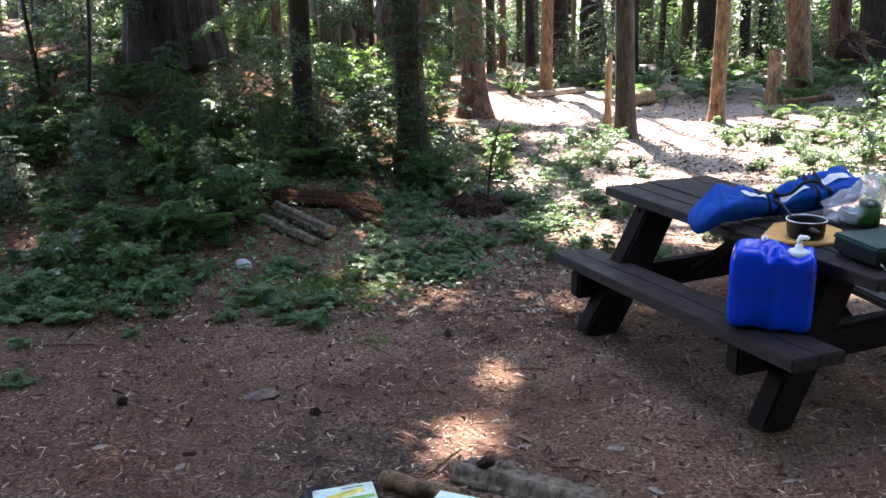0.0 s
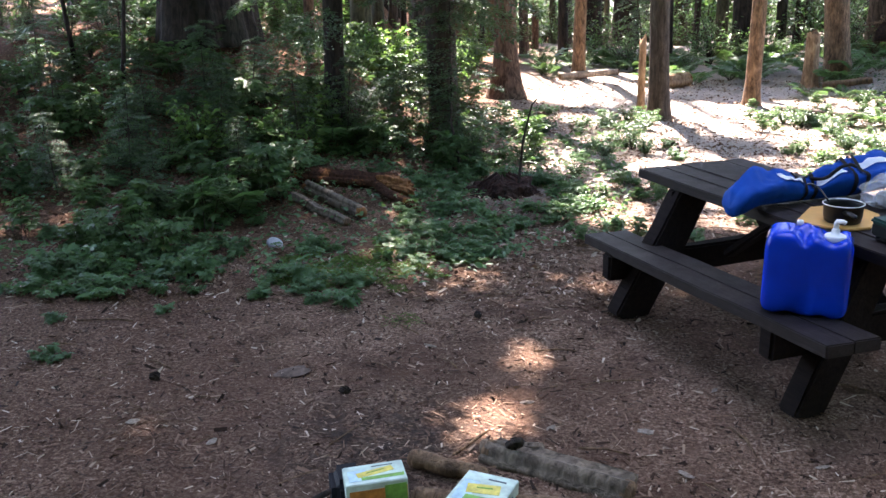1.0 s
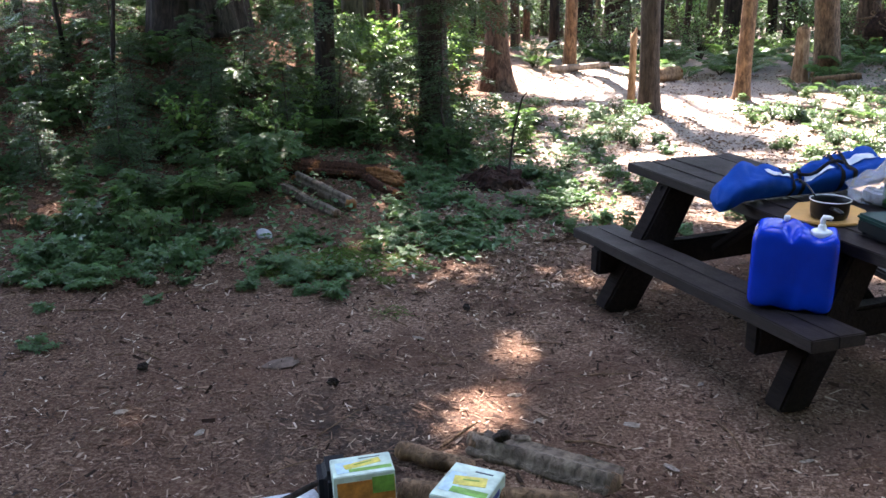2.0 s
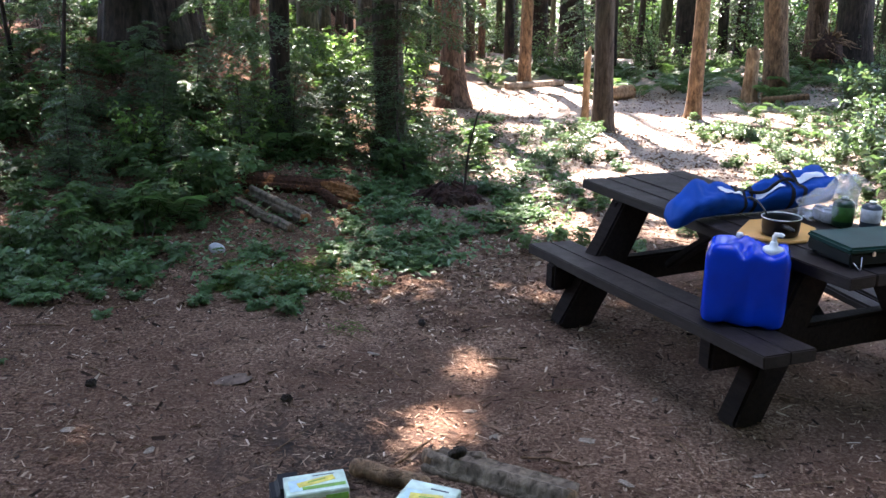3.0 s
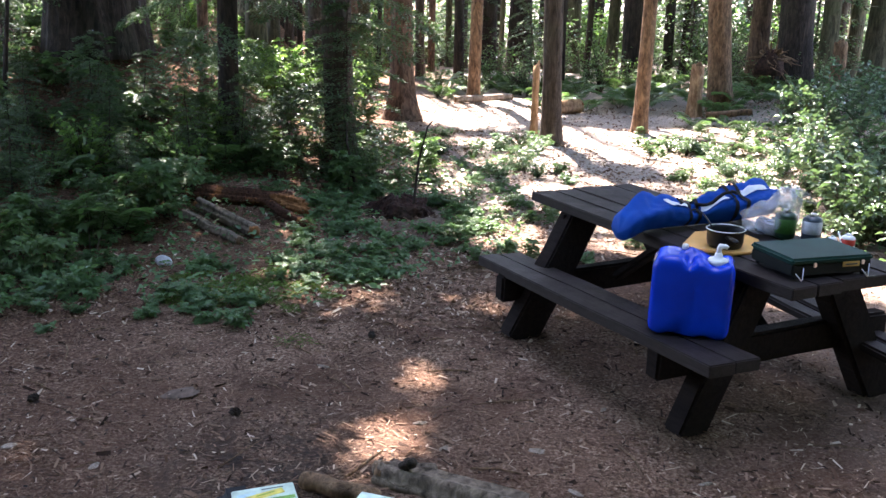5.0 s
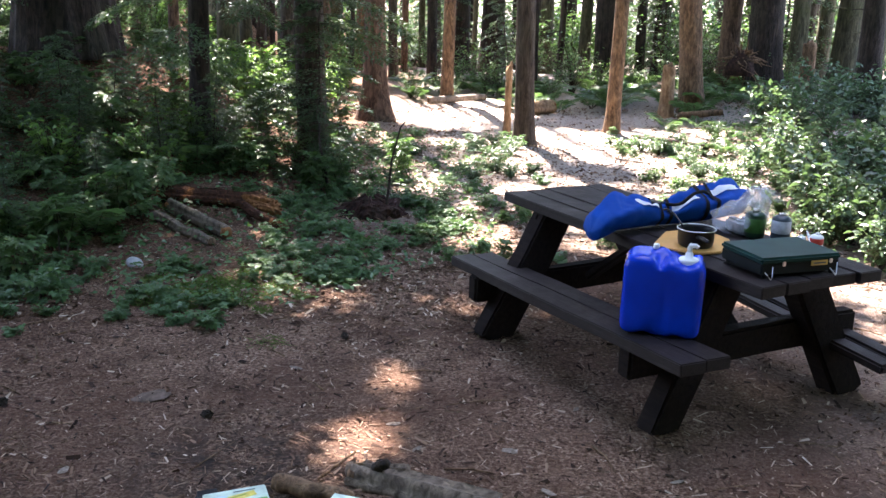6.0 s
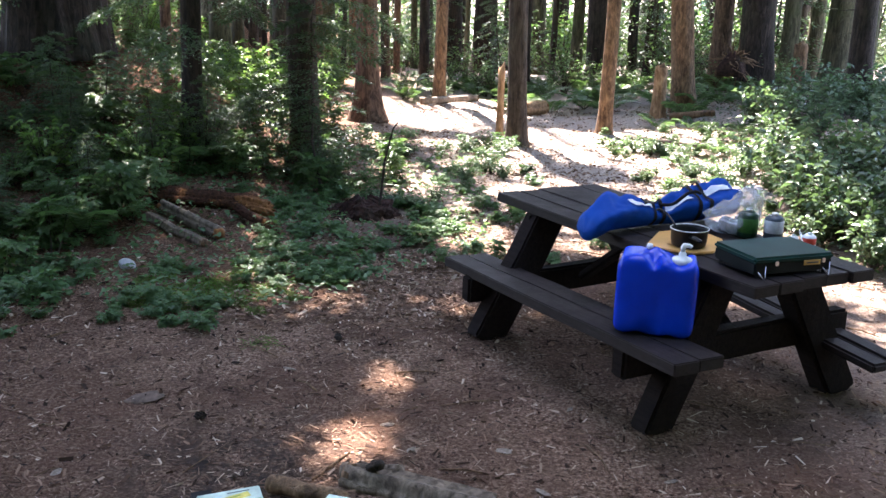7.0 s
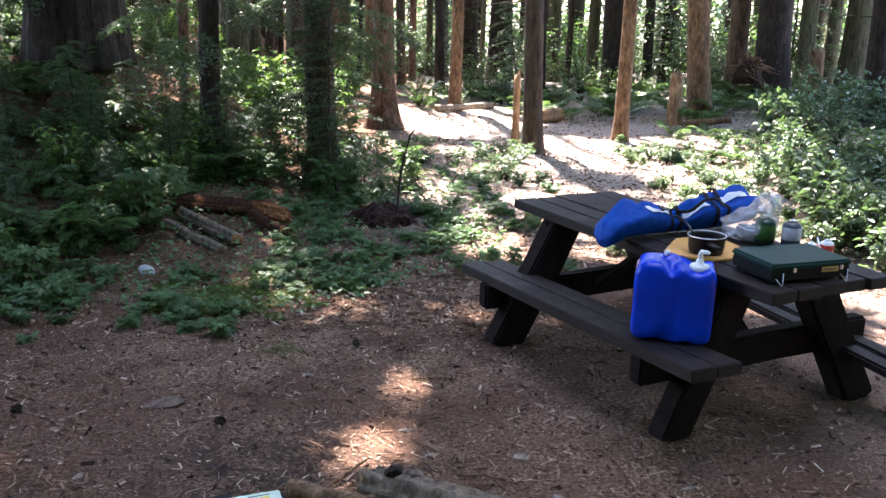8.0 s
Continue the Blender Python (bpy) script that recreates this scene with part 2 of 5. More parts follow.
def tube(points, segs=12, ridge=0.0, seed=0.0, caps=True):
    """Rings along points of (x, y, z, r); ridge: depth of the furrows, as a share of the radius."""
    verts, faces = [], []
    pts = [Vector(p[:3]) for p in points]
    for i, p in enumerate(points):
        d = (pts[min(i + 1, len(pts) - 1)] - pts[max(i - 1, 0)]).normalized()
        side = d.cross(Vector((0.31, 0.95, 0.05))).normalized()
        up = side.cross(d)
        for k in range(segs):
            a = 2 * math.pi * k / segs
            r = p[3]
            if ridge:
                r *= 1 + ridge * (noise.noise(Vector((math.cos(a) * 5, math.sin(a) * 5, p[2] * 0.6 + seed))) + 0.6 * noise.noise(Vector((math.cos(a) * 1.3, math.sin(a) * 1.3, p[2] * 0.9 + seed * 2))))
            verts.append(pts[i] + r * (math.cos(a) * side + math.sin(a) * up))
    for i in range(len(points) - 1):
        for k in range(segs):
            faces.append((i * segs + k, i * segs + (k + 1) % segs, (i + 1) * segs + (k + 1) % segs, (i + 1) * segs + k))
    if caps:
        n = len(points) - 1
        faces.append(tuple(range(segs))[::-1])
        faces.append(tuple(n * segs + k for k in range(segs)))
    return verts, faces


def joined(pieces):
    verts, faces = [], []
    for v, f in pieces:
        o = len(verts)
        verts += list(v)
        faces += [tuple(i + o for i in q) for q in f]
    return verts, faces


def unit(a):
    return a / np.maximum(np.linalg.norm(a, axis=1, keepdims=True), 1e-9)


def leaves(P, D, N, L, W, fold=0.2, droop=0.25, full=False):
    """Leaf blades from arrays: foot, direction, upper side, length, width. full: six corners and a rounder outline."""
    P, D, N = np.asarray(P, float), unit(np.asarray(D, float)), np.asarray(N, float)
    S = unit(np.cross(D, N))
    N = np.cross(S, D)
    L, W = np.asarray(L)[:, None], np.asarray(W)[:, None]
    n = len(P)
    tip = P + D * L - N * L * droop
    if not full:
        a = P + D * L * 0.45 + S * W * 0.5 + N * W * fold
        b = P + D * L * 0.45 - S * W * 0.5 + N * W * fold
        V = np.stack([P, a, tip, b], 1).reshape(-1, 3)
        i = np.arange(n)[:, None] * 4
        return V, np.concatenate([i + [[0, 1, 2]], i + [[0, 2, 3]]])
    mid = P + D * L * 0.5 - N * L * droop * 0.25
    q = [P, P + D * L * 0.3 + S * W * 0.42 + N * W * fold, P + D * L * 0.62 + S * W * 0.40 + N * W * (fold - droop * 0.2), tip,
         P + D * L * 0.62 - S * W * 0.40 + N * W * (fold - droop * 0.2), P + D * L * 0.3 - S * W * 0.42 + N * W * fold, mid]
    V = np.stack(q, 1).reshape(-1, 3)
    i = np.arange(n)[:, None] * 7
    return V, np.concatenate([i + [[0, 1, 6]], i + [[1, 2, 6]], i + [[2, 3, 6]], i + [[6, 3, 4]], i + [[6, 4, 5]], i + [[0, 6, 5]]])


def soup(name, VF, material):
    """A mesh from several arrays of leaf blades."""
    o, vs, fs = 0, [], []
    for V, F in VF:
        vs.append(V)
        fs.append(F + o)
        o += len(V)
    V, F = np.concatenate(vs), np.concatenate(fs)
    me = bpy.data.meshes.new(name)
    me.vertices.add(len(V))
    me.vertices.foreach_set("co", V.astype(np.float32).ravel())
    me.loops.add(len(F) * 3)
    me.loops.foreach_set("vertex_index", F.astype(np.int32).ravel())
    me.polygons.add(len(F))
    me.polygons.foreach_set("loop_start", np.arange(0, len(F) * 3, 3, dtype=np.int32))
    me.materials.append(material)
    me.update(calc_edges=True)
    me.validate()
    return me


rng = np.random.default_rng(4)

# ---------------------------------------------------------------- ground


def ground_sheet():
    n = 130
    s = np.linspace(-1, 1, 2 * n + 1)
    k = math.log(1 + 420 / 1.6)
    g = np.sign(s) * 1.6 * (np.exp(k * np.abs(s)) - 1)
    verts = [(x, y + 5.5, ground_z(x, y + 5.5)) for y in g for x in g]
    m = 2 * n + 1
    faces = [(j * m + i, j * m + i + 1, (j + 1) * m + i + 1, (j + 1) * m + i) for j in range(m - 1) for i in range(m - 1)]
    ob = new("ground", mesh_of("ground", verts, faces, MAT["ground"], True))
    tagged(ob, "brown forest floor of needle duff and bare trodden soil", "ground", kind="structure")


ground_sheet()

# ---------------------------------------------------------------- trees


def in_gap(p):
    """Whether the canopy is open at p: the gap over the clearing and a few small holes."""
    s = p[2] / TO_SUN.z
    x, y = p[0] - TO_SUN.x * s, p[1] - TO_SUN.y * s
    fine = noise.noise(Vector((x * 2.4, y * 2.4, 5)))
    edge = 1 + 0.5 * fine
    if ((x - 1.45) / 0.62) ** 2 + ((y - 10.2) / 0.5) ** 2 < edge or ((x + 0.05) / 0.95) ** 2 + ((y - 13.0) / 0.5) ** 2 < edge or ((x + 0.7) / 0.6) ** 2 + ((y - 8.1) / 0.6) ** 2 < edge:
        return False
    if ((x - 0.0) / 1.5) ** 2 + ((y - 15.6) / 1.8) ** 2 < edge or ((x - 1.75) / 1.25) ** 2 + ((y - 12.2) / 1.35) ** 2 < edge:
        return True
    if ((x - 3.0) / 1.1) ** 2 + ((y - 11.4) / 2.5) ** 2 < edge and fine > -0.35:
        return True
    if ((x - 0.5) / 1.3) ** 2 + ((y - 9.4) / 2.6) ** 2 < 1 and fine > -0.03:
        return True
    if abs(x - 2.1) < 0.9 and abs(y - 8.8) < 1.6 and fine > -0.14:
        return True
    if 1.3 < x < 3.4 and 5.7 < y < 7.8 and noise.noise(Vector((x * 2.3, y * 2.3, 71))) > 0.0:
        return True
    if ((x - 2.3) / 1.3) ** 2 + ((y - 6.9) / 1.0) ** 2 < 1 and noise.noise(Vector((x * 2.2, y * 2.2, 31))) > 0.2:
        return True
    if -2.7 < x < -0.4 and 8.3 < y < 12.5 and noise.noise(Vector((x * 1.9, y * 1.9, 41))) > 0.05:
        return True
    if ((x + 2.5) / 0.75) ** 2 + ((y - 15.0) / 1.3) ** 2 < 1 or ((x - 2.75) / 0.5) ** 2 + ((y - 5.2) / 0.5) ** 2 < 1:
        return True
    if 3.3 < x < 6.0 and 7.0 < y < 14.0 and fine > 0.27:
        return True
    if -1.5 < x < 0.5 and 5.3 < y < 7.2 and noise.noise(Vector((x * 2.9, y * 2.9, 51))) > 0.06:
        return True
    if -2.6 < x < 1.2 and 6.9 < y < 14 and noise.noise(Vector((x * 2.1, y * 2.1, 11))) > 0.09:
        return True
    if -6.5 < x < -2.6 and 6 < y < 13 and noise.noise(Vector((x * 2.3, y * 2.3, 21))) > 0.02:
        return True
    if -9.0 < x < -1.0 and 12.0 < y < 18.5 and noise.noise(Vector((x * 1.2, y * 1.2, 61))) > 0.19:
        return True
    return y > 17.5 and x > -12 and noise.noise(Vector((x * 0.45, y * 0.45, 2))) > 0.14


def in_glade(p):
    """Whether p shades the small sun flecks on the camp floor."""
    s = p[2] / TO_SUN.z
    x, y = p[0] - TO_SUN.x * s, p[1] - TO_SUN.y * s
    edge = 1 + 2.0 * noise.noise(Vector((x * 9, y * 6, 3)))
    return ((x + 0.37) / 0.10) ** 2 + ((y - 3.82) / 0.27) ** 2 < edge or ((x + 0.20) / 0.075) ** 2 + ((y - 4.57) / 0.16) ** 2 < edge or ((x + 1.95) / 0.13) ** 2 + ((y - 3.52) / 0.13) ** 2 < edge


def crown_mesh(base, height, low, radius, count, seed):
    r = np.random.default_rng(seed)
    t = r.random(count) ** 0.8
    z = low + (height - low) * t
    R = radius * (1 - t) ** 0.7 + 0.25
    a = r.random(count) * 2 * math.pi
    q = np.sqrt(r.random(count)) * R
    P = np.stack([np.cos(a) * q, np.sin(a) * q, z - 0.25 * q], 1)
    n = count
    D = np.stack([np.cos(a), np.sin(a), -0.35 + 0.2 * r.standard_normal(n)], 1) + 0.4 * r.standard_normal((n, 3)) * [1, 1, 0.3]
    N = np.tile([0, 0, 1.0], (n, 1)) + 0.35 * r.standard_normal((n, 3))
    L = 0.34 + 0.4 * r.random(n)
    D, N = unit(D), unit(N)
    tip = P + D * L[:, None]
    keep = np.array([not in_gap(p + base) and not in_gap(q + base) for p, q in zip(P, tip)])
    P, D, N, L = P[keep], D[keep], N[keep], L[keep]
    S = unit(np.cross(D, N))
    fan = [(0, 0), (0.3, 0), (0.6, 0), (1.0, 0), (0.35, 0.25), (0.35, -0.25), (0.65, 0.2), (0.65, -0.2), (0.15, 0.15), (0.15, -0.15)]
    keep = np.array([not any(in_glade(p + d * (l * u) + s * (l * w) + base) for u, w in fan) for p, d, s, l in zip(P, D, S, L)], dtype=bool)
    P, D, N, L, S = P[keep], D[keep], N[keep], L[keep], S[keep]
    VF = [leaves(P + D * (L * 0.55)[:, None], D, N, L * 0.5, L * 0.16)]
    for t, sg in ((0.1, 1), (0.25, -1), (0.42, 1), (0.55, -1)):
        VF.append(leaves(P + D * (L * t)[:, None], D * 0.55 + S * sg, N, L * (0.52 - 0.3 * t), L * 0.17))
    return soup("crown", VF, MAT["needle"])


def conifer(x, y, radius, bark, label, height=17.0, low=6.0, spread=2.2, count=800, lean=(0.0, 0.0), segs=12, ridge=0.10, seed=0, limbs=5, flare=0.5, reach=1.1):
    """A tree with a flared, furrowed trunk, dead lower limbs and a needle crown."""
    r = random.Random(seed)
    z0 = ground_z(x, y) - 0.08
    tree = thing("conifer_tree", Matrix.Translation((x, y, z0)), label, "tree", "forest trees")
    bend = r.uniform(-0.05, 0.05)
    path = []
    for h in (0, 0.06, 0.14, 0.25, 0.4, 0.6, 0.85, 1.15, 1.5, 1.9, 2.4, 3.2, 5, 8, 12, height):
        k = radius * (1 + flare * math.exp(-h / (radius * reach + 0.05))) * (1 - 0.85 * (h / height) ** 1.2)
        path.append((lean[0] * h + bend * math.sin(h * 0.7), lean[1] * h, h, k))
    trunk = part("trunk", mesh_of("trunk", *tube(path, segs, ridge, seed * 1.3), MAT[bark], True), tree)
    for i in range(limbs):
        h = r.uniform(1.2, 6.0)
        j = min(range(len(path)), key=lambda k: abs(path[k][2] - h))
        cx, cy, rad = path[j][0], path[j][1], path[j][3]
        a, ln = r.uniform(0, 6.28), r.uniform(0.3, 1.1)
        d = Vector((math.cos(a), math.sin(a), r.uniform(-0.35, 0.15)))
        p0 = Vector((cx, cy, path[j][2])) + d * rad * 0.7
        shape = tube([(*(p0 + d * ln * f + Vector((0, 0, -0.12 * f * f * ln))), max(0.003, 0.012 * (1 - f))) for f in (0, 0.35, 0.7, 1)], 5)
        part("limb", mesh_of("limb", *shape, MAT[bark], True), trunk, "thin dead limb")
    if count:
        part("crown", crown_mesh(np.array([x, y, z0]), height, low, spread, count, seed), tree, "dark green needle crown")
    return tree


BOUGH_TREES = []
BOUGH_TREES.append(conifer(-4.12, 10.55, 0.465, "bark_dark", "huge old conifer with deeply furrowed dark bark on a bank", 26, 6.5, 4.4, 3000, segs=72, ridge=0.15, seed=1, flare=0.22, limbs=3))
BOUGH_TREES.append(conifer(-2.41, 9.3, 0.10, "bark_dark", "slim dark conifer rising from the leafy bank", 16, 5, 3.0, 1700, lean=(-0.004, 0), seed=2))
BOUGH_TREES.append(conifer(-1.38, 9.8, 0.145, "bark", "grey-barked conifer behind a young hemlock", 19, 6, 3.4, 2600, lean=(-0.015, 0), segs=20, seed=3))
conifer(-1.10, 14.0, 0.150, "bark_red", "reddish-brown conifer with a flared foot beside the clearing", 20, 7, 3.0, 1600, segs=24, seed=4, flare=1.2, reach=1.9)
conifer(-0.10, 16.8, 0.11, "bark_tan", "slim pale tan conifer at the back of the clearing", 17, 8, 2.0, 600, seed=5)
conifer(2.16, 13.2, 0.095, "bark_tan", "slim tan-barked conifer standing in the sunlit clearing", 17, 7, 2.8, 1300, segs=20, seed=6, flare=0.6)
conifer(3.76, 15.4, 0.18, "bark_tan", "leaning tan conifer with patchy flaking bark", 19, 8, 2.2, 600, lean=(-0.09, 0.0), segs=20, seed=7)
conifer(5.42, 17.4, 0.29, "bark_dark", "thick dark conifer behind sunlit shrubs", 22, 8, 3.0, 900, segs=24, seed=8)
conifer(0.90, 12.0, 0.122, "bark", "grey-brown conifer standing in the sunlit clearing", 15, 6.5, 3.2, 2200, lean=(-0.028, 0), segs=20, seed=9, flare=0.55)

# forest behind, counted off by hand where trunks stand out, then thinned at random
SPOTS = [(-5.6, 17.0, 0.17, "bark_green"), (-4.55, 19.5, 0.24, "bark_green"), (-3.2, 18.5, 0.12, "bark_green"), (-3.2, 26.0, 0.27, "bark_green"), (-2.2, 23.5, 0.13, "bark_tan"),
         (-0.53, 26, 0.18, "bark"), (0.15, 24, 0.20, "bark_dark"), (0.95, 25, 0.30, "bark_dark"), (1.55, 19, 0.08, "bark_dark"), (2.2, 24, 0.17, "bark_green"), (2.75, 21, 0.13, "bark_green"),
         (3.1, 20.2, 0.24, "bark_dark"), (3.75, 20.0, 0.10, "bark_dark"), (4.25, 21, 0.09, "bark_dark"), (4.7, 22.5, 0.14, "bark_green"), (4.95, 18.0, 0.18, "bark_red"), 
         (6.4, 18.6, 0.16, "bark_green"), (7.25, 18.5, 0.24, "bark_green"), (7.9, 19.0, 0.20, "bark_green"), (6.9, 16.2, 0.10, "bark_green"), (8.6, 18.0, 0.26, "bark_dark"), (7.2, 13.5, 0.17, "bark_dark"),
         (-6.9, 13.2, 0.20, "bark"), (-6.2, 14.0, 0.10, "bark_dark"), (-7.3, 15.0, 0.13, "bark_tan"), (-3.85, 17.0, 0.19, "bark_green"), (-5.4, 13.6, 0.12, "bark_dark"), (-2.2, 14.5, 0.09, "bark"),
         (-5.05, 15.0, 0.13, "bark_dark"), (-4.95, 16.0, 0.11, "bark_green"), (-3.94, 14.0, 0.08, "bark_red"), (-3.96, 19.0, 0.12, "bark_green"), (-4.08, 21.0, 0.10, "bark"), (-3.66, 20.0, 0.06, "bark_dark"), (-3.02, 18.0, 0.17, "bark"), (-2.53, 20.0, 0.09, "bark_red"), (-2.28, 22.0, 0.05, "bark_dark"), (-1.27, 21.0, 0.10, "bark"), (-1.15, 23.0, 0.08, "bark_red"), (-0.43, 20.0, 0.10, "bark_dark"), (-6.47, 14.0, 0.10, "bark"), (-7.20, 17.0, 0.14, "bark_green"), (-8.02, 16.0, 0.15, "bark"), (-7.51, 14.0, 0.10, "bark_dark"), (1.34, 18.0, 0.07, "bark_dark"), (4.64, 22.0, 0.05, "bark_dark"), (6.49, 15.5, 0.18, "bark_dark"), (7.91, 17.0, 0.18, "bark_green"), (0.43, 22.0, 0.06, "bark_green"), (4.31, 23.0, 0.07, "bark_dark"), (2.23, 21.0, 0.07, "bark")]
for i, (x, y, r, b) in enumerate(SPOTS):
    conifer(x, y, r, b, "straight conifer of the shady forest behind the clearing", 17 + i % 5, 7.5, 2.2, 500, seed=20 + i, limbs=6)
taken = [(s[0], s[1]) for s in SPOTS]
rr = random.Random(8)
n_far = 0
while n_far < 130:
    y = 19.5 + 27 * rr.random() ** 1.4
    x = rr.uniform(-0.62 * y - 2, 0.55 * y + 3)
    if -3.5 < x < 1.6 and y < 23.5:
        x, y = x * 1.25, y + 5.5
    if min((x - a) ** 2 + (y - b) ** 2 for a, b in taken) < 1.1:
        continue
    taken.append((x, y))
    n_far += 1
    conifer(x, y, rr.choice((0.07, 0.09, 0.12, 0.15, 0.22)), rr.choice(("bark", "bark_dark", "bark_dark", "bark_green", "bark_green", "bark")), "distant conifer trunk deep in the forest", rr.uniform(15, 20), 8, 2.2, 220, segs=8, seed=100 + n_far, limbs=2)
# invented trees round the camp site, nearly all unseen, added to shade it
for i, (x, y, r) in enumerate([(-6.6, 8.2, 0.25), (-5.8, 5.6, 0.2), (-8.6, 10.2, 0.3), (-8.2, 6.6, 0.2), (-5.6, 2.4, 0.22), (-9.5, 3.5, 0.3), (-5.6, -6.2, 0.3), (1.6, -9.5, 0.3), (8.5, -5.0, 0.3), (9.5, 3.5, 0.25), (6.6, 6.8, 0.2), (-11.5, 8.5, 0.3), (-10.5, 13.0, 0.3), (-8.0, 17.5, 0.3)]):
    conifer(x, y, r, ("bark", "bark_dark")[i % 2], "tall conifer added round the camp site to shade it", 20, 5.5, 3.4, 1900, segs=12, seed=300 + i, limbs=3)
# unseen dense conifers behind the camp site, added to cut low fill light
for i, (x, y) in enumerate([(6.2, -1.5), (8.2, 1.8), (8.6, 5.2), (7.6, 8.6), (-3.2, -4.6), (0.2, -6.5), (-7.2, -2.6), (5.0, -6.0), (-9.5, 0.5), (10.5, 9.5), (1.6, -3.4), (-1.4, -3.8), (-5.2, -2.4), (9.0, -2.0), (3.4, -3.0), (4.4, -4.6), (-3.4, -2.9), (0.1, -4.0), (7.4, -3.6), (-6.6, 0.2), (6.6, 0.6), (-2.2, -6.0), (2.8, -6.2)]):
    conifer(x, y, 0.17, "bark_dark", "unseen dense conifer added to block low sky light", 12 + i % 3, 0.6, 2.4, 2200, segs=10, seed=400 + i, limbs=0)

# ---------------------------------------------------------------- stumps, snags and fallen wood


def lathe(profile, segs=24):
    """A turned shape from (r, z) pairs."""
    verts, faces = [], []
    for r, z in profile:
        for k in range(segs):
            a = 2 * math.pi * k / segs
            verts.append((r * math.cos(a), r * math.sin(a), z))
    for i in range(len(profile) - 1):
        for k in range(segs):
            faces.append((i * segs + k, i * segs + (k + 1) % segs, (i + 1) * segs + (k + 1) % segs, (i + 1) * segs + k))
    n = len(profile) - 1
    faces.append(tuple(range(segs))[::-1])
    faces.append(tuple(n * segs + k for k in range(segs)))
    return verts, faces


def snag(x, y, r, h, bark, label, name, seed, jag=0.1):
    """A broken-off trunk with a splintered top."""
    z0 = ground_z(x, y) - 0.05
    ob = thing(name, Matrix.Translation((x, y, z0)), label, "stump")
    pts = [(0, 0, t * h, r * (1 + 0.5 * math.exp(-t * h / 0.12)) * (1 - 0.12 * t)) for t in (0, 0.05, 0.12, 0.25, 0.4, 0.6, 0.8, 0.92, 1)]
    v, f = tube(pts, 20, 0.12, seed)
    n = len(v)
    v = [Vector((p.x, p.y, p.z + (jag * noise.noise(Vector((p.x * 30, p.y * 30, seed))) if i >= n - 20 else 0))) for i, p in enumerate(v)]
    part("trunk", mesh_of("trunk", v, f, MAT[bark], True), ob)
    top = [(0, 0, h * 0.99 - 0.02, r * 0.7), (0.02, 0.01, h + 0.03, r * 0.5), (0.03, 0.0, h + jag * 0.8, r * 0.12)]
    part("splinter", mesh_of("splinter", *tube(top, 9, 0.3, seed), MAT["bark_tan"], True), ob, "pale splintered broken top")
    return ob


snag(0.73, 12.9, 0.05, 0.98, "heartwood", "thin tan broken snag beside a grey conifer", "snag", 3)
snag(3.24, 14.9, 0.105, 0.78, "heartwood", "short tan broken stump with a splintered top", "stump", 5)
snag(6.05, 17.0, 0.13, 0.9, "bark_tan", "weathered grey-brown stump among shrubs", "stump", 9)


def log(name, a, b, r, bark, label, seed, end="bark_tan", ridge=0.12, taper=0.9, sag=0.0, group=""):
    """A fallen log from a to b with broken ends."""
    a, b = Vector(a), Vector(b)
    ob = thing(name, Matrix.Translation(a), label, "log", group)
    d = b - a
    n = 18
    pts = []
    for i in range(n + 1):
        t = i / n
        q = d * t + Vector((0, 0, -sag * math.sin(t * math.pi))) + Vector((noise.noise(Vector((t * 3, seed, 0))), noise.noise(Vector((t * 3, seed, 5))), 0)) * r * 0.6
        pts.append((*q, r * (1 - (1 - taper) * t) * (1 + 0.12 * noise.noise(Vector((t * 6, seed, 9))))))
    v, f = tube(pts, 24, ridge, seed)
    stem = part("bark", mesh_of("bark", v, f, MAT[bark], True), ob)
    u = d.normalized()
    for p, s, k in ((Vector(pts[0][:3]), -1, pts[0][3]), (Vector(pts[-1][:3]), 1, pts[-1][3])):
        e = [(*(p - u * s * 0.02), k * 0.93), (*(p + u * s * 0.012), k * 0.88), (*(p + u * s * 0.02), k * 0.4)]
        part("broken_end", mesh_of("broken_end", *tube(e, 16, 0.2, seed + 3), MAT[end], True), ob, "splintered broken end")
    return ob


def gz(x, y, h):
    return (x, y, ground_z(x, y) + h)


log("rotten_log", gz(-2.36, 7.72, 0.06), gz(-1.50, 7.72, 0.09), 0.060, "rot", "rotten red-brown log with an orange crumbling end", 1, "rot_bright", 0.7)

chunk = bmesh.new()
bmesh.ops.create_icosphere(chunk, subdivisions=4, radius=0.085)
for v in chunk.verts:
    k = 1 + 0.5 * noise.noise(v.co * 14) + 0.3 * noise.noise(v.co * 40)
    v.co = Vector((v.co.x * 1.9 * k, v.co.y * 0.85 * k, v.co.z * 0.75 * k))
rot_chunk = new("rotten_wood_chunk", bm_mesh("rotten_wood_chunk", chunk, MAT["rot_bright"]))
rot_chunk.matrix_basis = Matrix.Translation(gz(-1.50, 7.70, 0.08)) @ pose(0, 0, 0, 0, 8, -14)
tagged(rot_chunk, "crumbling orange piece of rotten heartwood", "wood")
log("fallen_log", gz(-2.20, 7.50, 0.05), gz(-1.66, 7.08, 0.05), 0.055, "bark_grey", "grey weathered fallen log lying beside others", 2, "rot_bright", 0.45)
log("fallen_log", gz(-2.28, 7.34, 0.03), gz(-1.74, 6.93, 0.03), 0.040, "bark_grey", "thin grey weathered log beside others", 3, "bark_tan", 0.45)
log("fallen_log", gz(-1.75, 7.75, 0.04), gz(-1.27, 7.25, 0.05), 0.04, "rot", "dark rotten branch under the leaves", 4)
